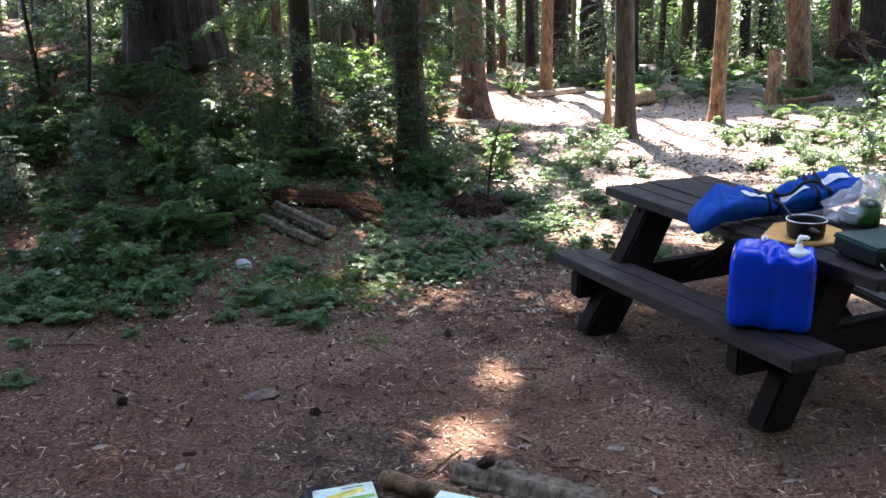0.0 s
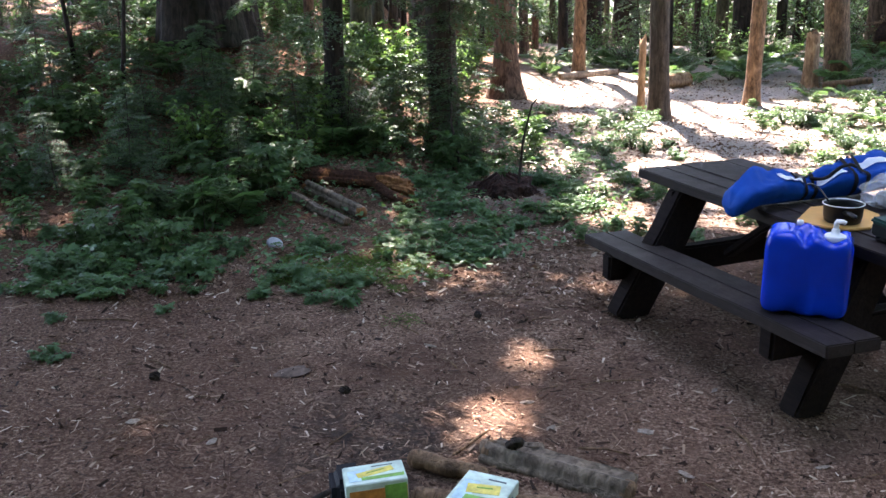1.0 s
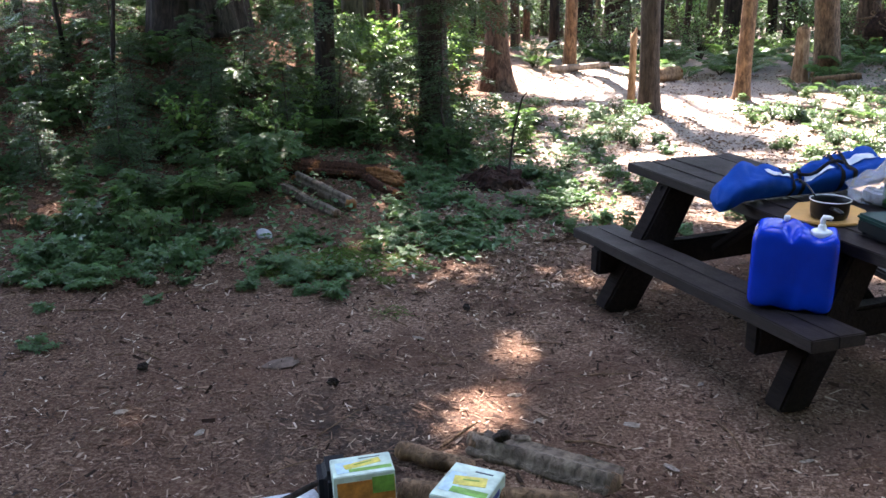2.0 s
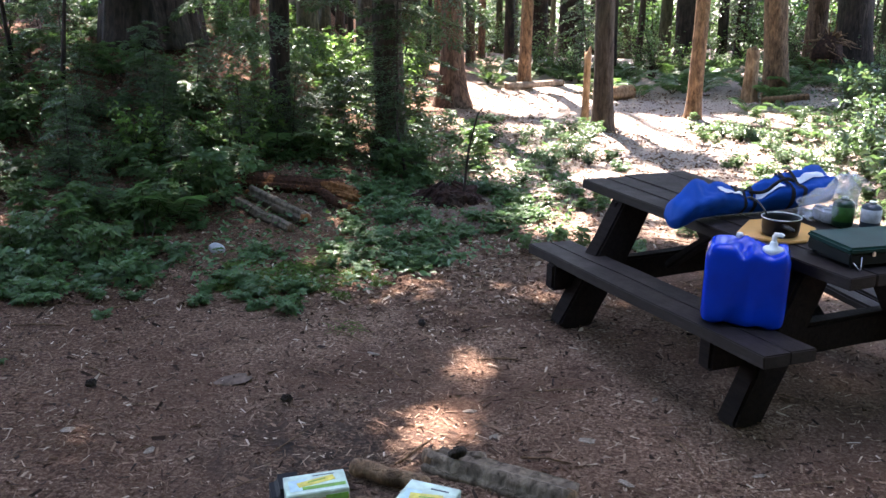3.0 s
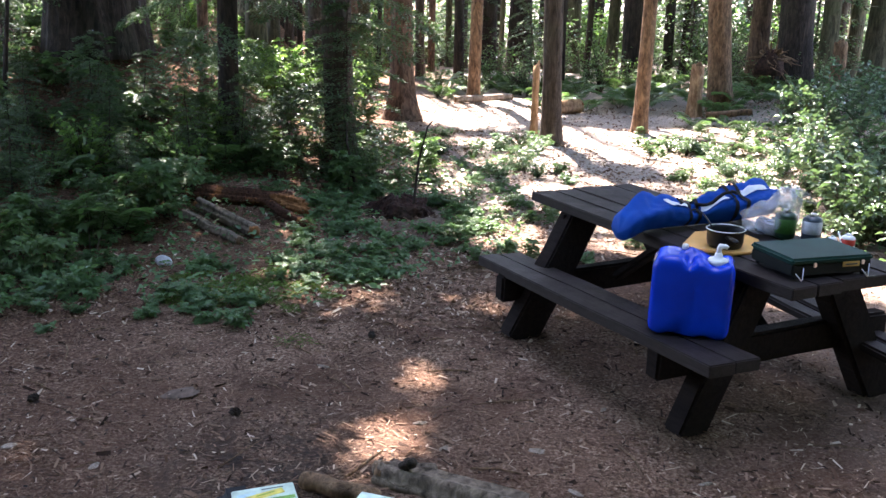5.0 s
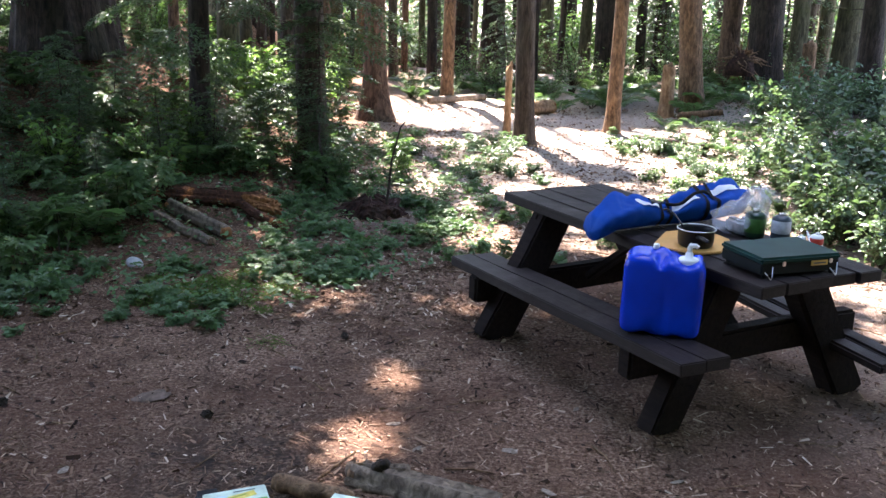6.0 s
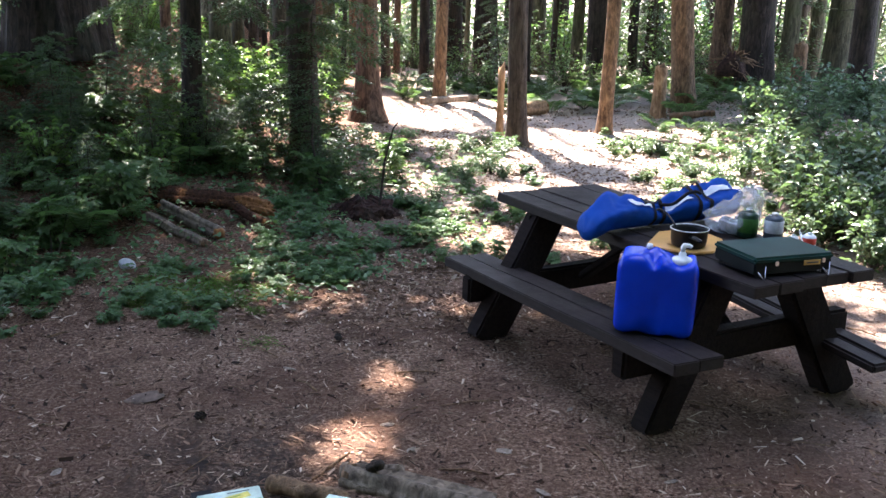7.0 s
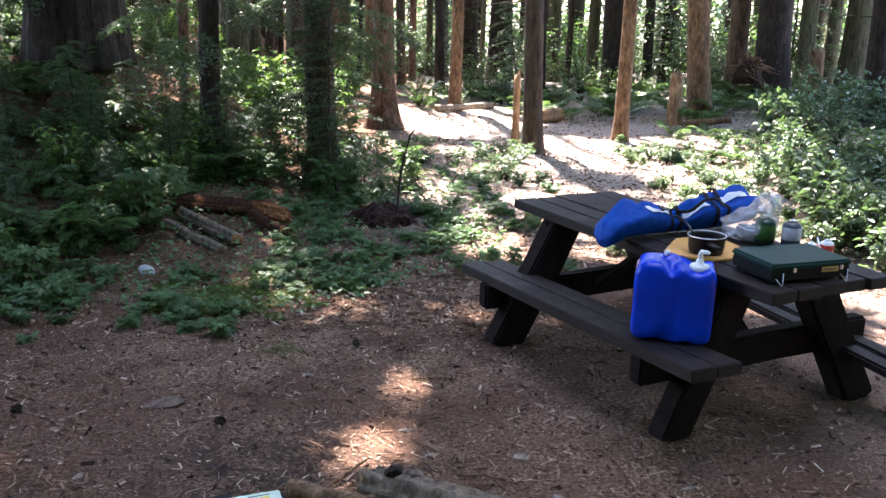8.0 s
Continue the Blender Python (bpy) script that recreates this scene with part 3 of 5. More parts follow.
log("fallen_log", gz(-0.40, 16.5, 0.06), gz(0.55, 16.8, 0.06), 0.06, "bark_pale", "pale sun-bleached log across the back of the clearing", 5)
log("fallen_log", gz(1.02, 14.9, 0.08), gz(1.55, 15.2, 0.10), 0.115, "heartwood", "short thick tan log behind a grey conifer", 6, "rot_bright", 0.3)
log("fallen_branch", gz(2.4, 12.9, 0.03), gz(3.3, 11.9, 0.03), 0.03, "bark", "dead branch lying in the sunlit clearing", 7)
log("fallen_branch", gz(3.3, 14.3, 0.1), gz(3.9, 14.2, 0.16), 0.05, "bark_tan", "dead branch beside the broken stump", 8)


def root_mass(x, y, z, size, label, seed):
    """A torn-up root plate: a knotted core with many short roots."""
    r = random.Random(seed)
    ob = thing("root_plate", Matrix.Translation((x, y, z)), label, "roots")
    v, f = tube([(0, 0, -size * 0.7, size * 0.75), (0, 0, -size * 0.3, size * 0.7), (0.02, 0, 0, size * 0.55), (0, 0, size * 0.3, size * 0.3), (0, 0, size * 0.45, 0.03)], 16, 0.5, seed)
    part("core", mesh_of("core", v, f, MAT["rot_dark"], True), ob)
    pieces = []
    for i in range(46):
        d = Vector((r.gauss(0, 1), r.gauss(0, 1), r.gauss(0, 0.8))).normalized()
        e = Vector((r.gauss(0, 1), r.gauss(0, 1), r.gauss(-0.5, 0.6))) * size * 0.35
        pieces.append(tube([(*(d * size * (0.4 + 0.7 * t) + e * t * t), 0.018 * size / 0.35 * (1 - 0.8 * t)) for t in (0, 0.4, 0.7, 1)], 5))
    tagged(part("root", mesh_of("roots", *joined(pieces), MAT["bark_tan"], True), ob, "tangled thin roots"), kind="stuff")
    return ob


root_mass(4.85, 16.8, ground_z(4.85, 16.8) + 0.58, 0.36, "upturned brown root plate with tangled roots", 4)


def earth_mound(x, y, size, label):
    """A crumbled stump mound with a few dead roots lying on it."""
    ob = thing("stump_mound", Matrix.Translation((x, y, ground_z(x, y) - 0.05)), label, "stump")
    bm = bmesh.new()
    bmesh.ops.create_icosphere(bm, subdivisions=5, radius=1.0)
    for v in bm.verts:
        p = v.co.copy()
        k = 1 + 0.35 * noise.noise(p * 1.7) + 0.16 * noise.noise(p * 5) + 0.07 * noise.noise(p * 14)
        v.co = Vector((p.x * size * k, p.y * size * 0.8 * k, max(-0.05, p.z * size * 0.62 * k)))
    part("soil", bm_mesh("soil", bm, MAT["rot_dark"]), ob)
    r = random.Random(5)
    for i in range(9):
        a = r.uniform(0, 6.28)
        d = Vector((math.cos(a), math.sin(a) * 0.8, 0))
        pts = [(*(d * size * t + Vector((0, 0, size * (0.72 - 0.62 * t * t) + r.uniform(-0.01, 0.02)))), 0.012 * (1.2 - t)) for t in (0.15, 0.45, 0.75, 1.05)]
        part("root", mesh_of("root", *tube(pts, 6, 0.2), MAT["rot_dark"], True), ob, "thin dead root")


earth_mound(-0.68, 8.2, 0.36, "dark red rotten stump mound with dead roots")


def stick(x, y, pts, r, label, name="dead_sapling"):
    ob = thing(name, Matrix.Translation((x, y, ground_z(x, y) - 0.03)), label, "stick")
    n = len(pts) - 1
    part("stem", mesh_of("stem", *tube([(*p, r * (1 - 0.6 * i / n)) for i, p in enumerate(pts)], 7, 0.15), MAT["bark_dark"], True), ob)
    return ob


stick(-0.55, 8.07, [(0, 0, 0), (0.03, 0, 0.25), (0.06, -0.02, 0.55), (0.13, -0.03, 0.83), (0.17, -0.02, 0.88)], 0.014, "thin dark dead stem standing in the bank")
stick(-1.13, 8.9, [(0, 0, 0), (-0.02, 0, 0.2), (-0.08, 0, 0.5), (-0.07, 0, 0.8)], 0.016, "thin dark bent dead stem in the undergrowth")
stick(-4.4, 8.9, [(0, 0, 0), (0.05, 0, 0.4), (0.1, 0.05, 1.0), (0.16, 0.05, 2.2)], 0.03, "slim dark sapling stem on the leafy bank")
stick(-5.15, 9.5, [(0, 0, 0), (-0.05, 0, 0.5), (-0.14, 0.05, 1.2), (-0.2, 0.05, 2.4)], 0.03, "slim crooked sapling stem on the leafy bank")

# ---------------------------------------------------------------- picnic table
TABLE = Matrix.Translation((1.29, 3.822, 0.0)) @ pose(0, 0, 0, 0, 0, 118.394)
table = thing("picnic_table", TABLE, "dark-stained heavy wooden picnic table with attached benches", "table")


def beam(a, b, width, depth, seed, side=Vector((1, 0, 0)), bevel=0.012):
    """A mesh for a squared timber from a to b; width along side."""
    a, b = Vector(a), Vector(b)
    d = b - a
    bm = board_bm(d.length, width, depth, bevel, 0.014, seed)
    x = d.normalized()
    y = (side - x * side.dot(x)).normalized()
    z = x.cross(y)
    m = Matrix((x, y, z)).transposed().to_4x4()
    m.translation = (a + b) / 2 + z * depth / 2
    bm.transform(m)
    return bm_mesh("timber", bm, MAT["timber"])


ends = (0.006, -0.008, 0.004, -0.010, 0.008)
for i in range(5):
    y = -0.0707 - 0.1414 * i
    bm = board_bm(2.03 + ends[i], 0.1400, 0.052, 0.004, 0.006, i)
    part("top_plank", bm_mesh("top_plank", bm, MAT["wood"]), table, m=pose(1.0135 + ends[(i + 2) % 5] * 0.7, y, 0.742 + 0.002 * (i % 3)))
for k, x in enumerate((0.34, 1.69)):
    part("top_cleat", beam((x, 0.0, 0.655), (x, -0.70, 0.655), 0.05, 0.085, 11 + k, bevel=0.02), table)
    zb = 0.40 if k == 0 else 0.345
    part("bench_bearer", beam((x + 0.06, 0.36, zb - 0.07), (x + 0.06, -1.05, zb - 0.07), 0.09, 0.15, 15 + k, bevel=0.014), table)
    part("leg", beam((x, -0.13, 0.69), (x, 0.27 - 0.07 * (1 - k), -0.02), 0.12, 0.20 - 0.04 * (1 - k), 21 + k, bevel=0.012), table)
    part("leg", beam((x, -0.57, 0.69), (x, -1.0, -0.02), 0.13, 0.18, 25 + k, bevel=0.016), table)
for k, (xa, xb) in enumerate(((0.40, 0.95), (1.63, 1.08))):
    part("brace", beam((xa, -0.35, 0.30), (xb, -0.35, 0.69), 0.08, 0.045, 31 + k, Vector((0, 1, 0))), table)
for k in range(2):
    bm = board_bm(2.02 + 0.02 * k, 0.1325, 0.055, 0.005, 0.006, 40 + k)
    part("bench_plank", bm_mesh("bench_plank", bm, MAT["wood"]), table, m=pose(1.02 + 0.01 * k, 0.160 + 0.1335 * k, 0.423, 0, 2.18, -1.4))
    bm = board_bm(2.05 - 0.03 * k, 0.115, 0.045, 0.012, 0.010, 50 + k)
    part("bench_plank", bm_mesh("bench_plank", bm, MAT["wood"]), table, m=pose(1.0 - 0.02 * k, -0.83 - 0.12 * k, 0.365, 3, -5.0, 1.0))


def on_table(x, y, z=0.744, turn=0.0):
    return TABLE @ pose(x, y, z, 0, 0, turn)


# ---------------------------------------------------------------- things on the table


def fabric(name, color):
    n = Nodes(name)
    v = n.coords()
    f = n.noise(v, 12, 5, 0.6)
    weave = n.noise(v, 420, 2)
    c = n.ramp(f, (0.3, tuple(k * 0.8 for k in color)), (0.75, color))
    n.bump(n.mix(0.8, weave, f), 0.4, 0.006)
    return n.done(c, 0.65, 0.12)


MAT["bag_blue"] = fabric("blue_nylon", (0.001, 0.062, 0.34))
MAT["bag_white"] = fabric("white_nylon", (0.72, 0.76, 0.82))
MAT["strap"] = fabric("black_webbing", (0.015, 0.015, 0.018))


def bag_shape(t, a, lift=0.0):
    """A point of the bag's skin: t along it, a round it."""
    r = 0.077 * (1.0 - 0.36 * math.exp(-((t - 0.46) / 0.13) ** 2) + 0.06 * math.sin(t * 9) - 0.10 * smooth(0.35, 0.1, t))
    r *= min(1.0, (max(0.0, t) / 0.05) ** 0.18 if t < 0.05 else 1.0, (max(0.0, 1 - t) / 0.04) ** 0.18 if t > 0.96 else 1.0)
    r *= (abs(math.cos(a - 0.5)) ** 5 + abs(math.sin(a - 0.5)) ** 5) ** (-1 / 5)
    r *= 0.95
    r += 0.012 * noise.noise(Vector((t * 7, math.cos(a) * 1.5, math.sin(a) * 1.5))) + 0.005 * noise.noise(Vector((t * 26, math.cos(a) * 3, math.sin(a) * 3)))
    r += 0.007 * math.sin(a * 5 + t * 24) * math.exp(-((t - 0.45) / 0.13) ** 2) + 0.010 * abs(math.sin(t * 17 + a * 1.5)) - 0.004
    r = max(0.004, r) + lift
    x = 0.98 + 0.05 * t + 0.02 * math.sin(t * 6)
    y = 0.15 - 1.0 * t
    sag = -0.035 * smooth(0.16, 0.0, t)
    z = max(r, 0.045) * 1.0 + 0.008 + r * math.sin(a) * (0.98 if math.sin(a) > 0 else 0.96) + sag
    return Vector((x + r * 1.12 * math.cos(a), y, z + 0.012 * smooth(0.6, 1.0, t)))


def bag_patch(t0, t1, a0, a1, lift, n=24, m=10, closed=False):
    verts, faces = [], []
    for i in range(n + 1):
        for j in range(m + (0 if closed else 1)):
            verts.append(bag_shape(t0 + (t1 - t0) * i / n, a0 + (a1 - a0) * j / m, lift))
    w = m if closed else m + 1
    for i in range(n):
        for j in range(m):
            faces.append((i * w + j, i * w + (j + 1) % w, (i + 1) * w + (j + 1) % w, (i + 1) * w + j))
    return verts, faces


bag = thing("camp_chair_bag", TABLE @ pose(0, 0, 0.742), "long bright blue nylon carry bag with white panels and black straps", "bag")
bag_body = part("body", mesh_of("body", *bag_patch(0.0, 1.0, 0, 2 * math.pi, 0, 70, 32, True), MAT["bag_blue"], True), bag)
for t0, t1, a0, a1 in ((0.27, 0.40, 1.75, 2.5), (0.50, 0.64, 1.85, 2.35), (0.74, 0.93, 1.75, 2.15)):
    part("panel", mesh_of("panel", *bag_patch(t0, t1, a0, a1, 0.004), MAT["bag_white"], True), bag_body, "white nylon panel")
for t in (0.40, 0.46, 0.66, 0.72):
    part("strap", mesh_of("strap", *bag_patch(t, t + 0.022, 0, 2 * math.pi, 0.006, 2, 28, True), MAT["strap"], True), bag, "black webbing strap")
loop = [(*(bag_shape(0.45 + 0.24 * s, 2.2, 0.012) + Vector((-0.02, 0, 0.03)) * math.sin(s * math.pi)), 0.009) for s in [i / 10 for i in range(11)]]
part("carry_handle", mesh_of("carry_handle", *tube(loop, 6), MAT["strap"], True), bag, "black webbing carry handle")

MAT["board"] = plain("orange_cutting_board", (0.62, 0.33, 0.09), 0.5, vary=0.12)
MAT["black_pot"] = plain("black_enamel", (0.007, 0.007, 0.008), 0.4, 0.3, vary=0.3)
MAT["steel"] = plain("bare_steel", (0.6, 0.6, 0.6), 0.3, 0.5, 1.0)
MAT["stove_green"] = plain("dark_green_stove_enamel", (0.003, 0.028, 0.023), 0.45, 0.12, vary=0.25, scale=9)
MAT["stove_black"] = plain("black_stove_enamel", (0.006, 0.008, 0.008), 0.6, 0.12, vary=0.25)
MAT["plate"] = plain("yellow_brass_label", (0.42, 0.26, 0.06), 0.5)
MAT["white_plastic"] = plain("white_plastic", (0.75, 0.76, 0.76), 0.4, vary=0.05)
MAT["green_can"] = plain("dark_green_paint", (0.006, 0.034, 0.016), 0.3, vary=0.2)
MAT["lime_label"] = plain("lime_printed_label", (0.03, 0.12, 0.02), 0.4, vary=0.4, scale=30)
MAT["paper_white"] = plain("white_printed_label", (0.42, 0.45, 0.50), 0.5, vary=0.25, scale=40)
MAT["dark_band"] = plain("dark_printed_band", (0.02, 0.035, 0.05), 0.4)
MAT["newsprint"] = plain("grey_newsprint", (0.42, 0.44, 0.46), 0.8, vary=0.3, scale=60)
MAT["red"] = plain("red_label", (0.62, 0.05, 0.03), 0.4)


def octagon_board():
    bm = bmesh.new()
    w, d, c = 0.20, 0.155, 0.07
    pts = [(w, d - c), (w - c, d), (-w + c, d), (-w, d - c), (-w, -d + c), (-w + c, -d), (w - c, -d), (w, -d + c)]
    face = bm.faces.new([bm.verts.new((x, y, 0)) for x, y in pts])
    top = bmesh.ops.extrude_face_region(bm, geom=[face])
    bmesh.ops.translate(bm, verts=[v for v in top["geom"] if isinstance(v, bmesh.types.BMVert)], vec=(0, 0, 0.012))
    bmesh.ops.bevel(bm, geom=bm.edges[:], offset=0.004, segments=2, affect="EDGES")
    return bm


cutting_board = new("cutting_board", bm_mesh("cutting_board", octagon_board(), MAT["board"]))
cutting_board.matrix_basis = on_table(0.665, -0.215, 0.746, -52)
tagged(cutting_board, "thin orange cutting board under a black pot", "board")

pot = thing("cooking_pot", on_table(0.59, -0.165, 0.759), "small black open cooking pot with a wire handle", "pot")
part("body", mesh_of("body", *lathe([(0.070, 0), (0.078, 0.006), (0.083, 0.03), (0.085, 0.075), (0.089, 0.078), (0.089, 0.082), (0.084, 0.081), (0.081, 0.07), (0.079, 0.03), (0.07, 0.008), (0.02, 0.006)], 36), MAT["black_pot"], True), pot)
rim = [(0.088 * math.cos(a), 0.088 * math.sin(a), 0.083, 0.0028) for a in [2 * math.pi * i / 36 for i in range(37)]]
part("rim", mesh_of("rim", *tube(rim, 6, caps=False), MAT["steel"], True), pot, "pale metal rim")
bail = [(0.06 + 0.18 * t, 0.03 - 0.03 * t, 0.08 + 0.05 * math.sin(t * 2.2), 0.004) for t in [i / 8 for i in range(9)]]
part("handle", mesh_of("handle", *tube(bail, 6), MAT["black_pot"], True), pot, "long dark wire handle")
knob = [(-0.06, 0.05, 0.06, 0.009), (-0.10, 0.055, 0.062, 0.011), (-0.14, 0.06, 0.058, 0.010), (-0.15, 0.06, 0.057, 0.005)]
part("grip", mesh_of("grip", *tube(knob, 8), MAT["black_pot"], True), pot, "short black side grip")


def rounded_box(lx, ly, lz, bevel, segs=3):
    bm = bmesh.new()
    bmesh.ops.create_cube(bm, size=1.0)
    for v in bm.verts:
        v.co = Vector((v.co.x * lx, v.co.y * ly, (v.co.z + 0.5) * lz))
    bmesh.ops.bevel(bm, geom=bm.edges[:], offset=bevel, segments=segs, affect="EDGES")
    return bm


stove = thing("camp_stove", on_table(0.205, -0.30, 0.744, -9), "closed dark green folding camp stove with wire feet", "stove")
part("base", bm_mesh("base", rounded_box(0.29, 0.395, 0.052, 0.006), MAT["stove_black"]), stove, "black lower case", pose(0, 0, 0.014))
part("lid", bm_mesh("lid", rounded_box(0.302, 0.408, 0.028, 0.010), MAT["stove_green"]), stove, "dark green lid", pose(0, 0, 0.063))
plate = part("label_plate", bm_mesh("label_plate", rounded_box(0.004, 0.085, 0.022, 0.001, 1), MAT["plate"]), stove, "yellow label plate", pose(-0.149, -0.09, 0.044))
part("label_print", bm_mesh("label_print", rounded_box(0.002, 0.06, 0.006, 0.0005, 1), MAT["dark_band"]), plate, "dark bar of print", pose(-0.003, 0, 0.008))
for y in (0.09, -0.15):
    part("latch", bm_mesh("latch", rounded_box(0.008, 0.016, 0.02, 0.003), MAT["steel"]), stove, "bright steel latch", pose(-0.149, y, 0.05))
for y in (0.165, -0.165):
    w = [(-0.148, y - 0.02, 0.05, 0.0022), (-0.152, y - 0.018, 0.002, 0.0022), (-0.175, y + 0.004, 0.002, 0.0022), (-0.152, y + 0.02, 0.03, 0.0022)]
    part("wire_foot", mesh_of("wire_foot", *tube(w, 5), MAT["steel"], True), stove, "bent steel wire foot")
for x, y in ((0.13, 0.17), (0.13, -0.17), (-0.13, 0.17), (-0.13, -0.17)):
    part("rubber_foot", mesh_of("rubber_foot", *lathe([(0.010, 0), (0.010, 0.016)], 10), MAT["strap"]), stove, m=pose(x, y, 0))


def plastic_film():
    n = Nodes("thin_plastic_film")
    f = n.noise(n.coords(), 22, 5)
    n.bump(f, 0.8, 0.02)
    n.done((0.50, 0.52, 0.56), 0.22, 0.5)
    tr = n.add("BsdfTransparent")
    mx = n.add("MixShader")
    mx.inputs[0].default_value = 0.60
    n.wire(n.b.outputs[0], mx.inputs[1])
    n.wire(tr.outputs[0], mx.inputs[2])
    n.wire(mx.outputs[0], n.out.inputs[0])
    return n.m


MAT["film"] = plastic_film()
shopping_bag = thing("plastic_bag", on_table(0.755, -0.60, 0.744), "crumpled clear plastic shopping bag with packed food", "bag")
bm = bmesh.new()
bmesh.ops.create_icosphere(bm, subdivisions=4, radius=1.0)
for v in bm.verts:
    p = v.co.copy()
    k = 1 + 0.25 * noise.noise(p * 2.3) + 0.16 * noise.noise(p * 6) + 0.06 * noise.noise(p * 15)
    rise = 1 + 0.75 * smooth(-0.6, 0.8, -0.6 * p.x - 0.8 * p.y)
    v.co = Vector((p.x * 0.115 * k, p.y * 0.15 * k, max(0.0, 0.065 + p.z * 0.08 * k) * rise))
part("body", bm_mesh("body", bm, MAT["film"]), shopping_bag)
for s, q in ((0, 0.0), (1, 0.05)):
    verts, faces = [], []
    for i in range(13):
        t = i / 12
        c = Vector((-0.06 + q - 0.05 * t, -0.03 - 0.10 * t - 0.02 * s, 0.14 + 0.13 * math.sin(t * 2.4) - 0.06 * t))
        w = 0.045 * (1 - 0.5 * math.sin(t * math.pi))
        wob = 0.012 * noise.noise(Vector((t * 8, s * 3, 0)))
        verts += [c + Vector((w, wob, 0.01)), c + Vector((0, 0.012 + wob, -0.004)), c + Vector((-w, -wob, 0.0))]
    faces = [(i * 3 + j, i * 3 + j + 1, i * 3 + j + 4, i * 3 + j + 3) for i in range(12) for j in range(2)]
    ob = part("bag_handle", mesh_of("bag_handle", verts, faces, MAT["film"], True), shopping_bag, "twisted clear plastic handle")
for i, (x, y, c) in enumerate(((0.02, 0.02, "paper_white"), (-0.04, 0.03, "paper_white"), (0.0, -0.05, "newsprint"))):
    part("packet", bm_mesh("packet", rounded_box(0.08, 0.06, 0.07, 0.015), MAT[c]), shopping_bag, "food packet", pose(x, y, 0.004, 0, 0, 30 * i))


def canister(x, y, r, h, body, label_mat, top, label, name, category, band=(0.25, 0.75)):
    ob = thing(name, on_table(x, y, 0.744), label, category)
    prof = [(r * 0.8, 0), (r * 0.97, 0.006), (r, 0.015), (r, h * 0.78), (r * 0.93, h * 0.86), (r * 0.6, h * 0.94), (r * 0.35, h * 0.95)]
    can = part("body", mesh_of("body", *lathe(prof, 28), MAT[body], True), ob)
    part("label_band", mesh_of("label_band", *lathe([(r * 1.001, h * band[0]), (r * 1.015, h * band[0] + 0.001), (r * 1.015, h * band[1] - 0.001), (r * 1.001, h * band[1])], 28), MAT[label_mat], True), can, "printed label band")
    part("cap", mesh_of("cap", *lathe([(r * 0.34, h * 0.94), (r * 0.34, h * 1.03), (r * 0.28, h * 1.05), (r * 0.1, h * 1.05)], 18), MAT[top], True), ob, "small cap")
    return ob


canister(0.655, -0.60, 0.050, 0.135, "green_can", "lime_label", "steel", "dark green fuel canister with a lime label", "fuel_canister", "canister", (0.2, 0.72))
canister(0.54, -0.655, 0.046, 0.135, "dark_band", "paper_white", "steel", "dark canister with a white printed label", "fuel_canister", "canister", (0.33, 0.78))
canister(0.335, -0.672, 0.031, 0.085, "white_plastic", "red", "white_plastic", "small white plastic bottle with a red label", "small_bottle", "bottle", (0.42, 0.76))
canister(0.41, -0.655, 0.022, 0.06, "white_plastic", "paper_white", "white_plastic", "tiny white plastic bottle", "small_bottle", "bottle")
knife = [(0, 0, 0.006, 0.004), (0.05, -0.03, 0.03, 0.005), (0.10, -0.06, 0.06, 0.006), (0.14, -0.085, 0.082, 0.003)]
utensil = new("plastic_spoon", mesh_of("plastic_spoon", *tube(knife, 7), MAT["white_plastic"], True))
utensil.matrix_basis = on_table(0.27, -0.60, 0.744)
tagged(utensil, "white plastic spoon leaning by the stove", "spoon")

# ---------------------------------------------------------------- water jug on the bench


def jug_plastic():
    n = Nodes("blue_translucent_plastic")
    f = n.noise(n.coords(), 7, 3)
    n.bump(n.noise(n.coords(), 60, 3), 0.12, 0.003)
    n.done(n.ramp(f, (0.3, (0.0, 0.028, 0.40)), (0.7, (0.0, 0.042, 0.52))), 0.2, 0.26)
    n.b.inputs["Subsurface Weight"].default_value = 0.0
    return n.m


MAT["jug"] = jug_plastic()
jug_m = Matrix.Translation(TABLE @ Vector((0.415, 0.165, 0.446))) @ pose(0, 0, 0, 0, 1.0, -13)
jug = thing("water_jug", jug_m, "bright blue plastic water jug with a white tap on the bench", "jug")
bm = bmesh.new()
bmesh.ops.create_cube(bm, size=2.0)
bmesh.ops.subdivide_edges(bm, edges=bm.edges[:], cuts=23, use_grid_fill=True)
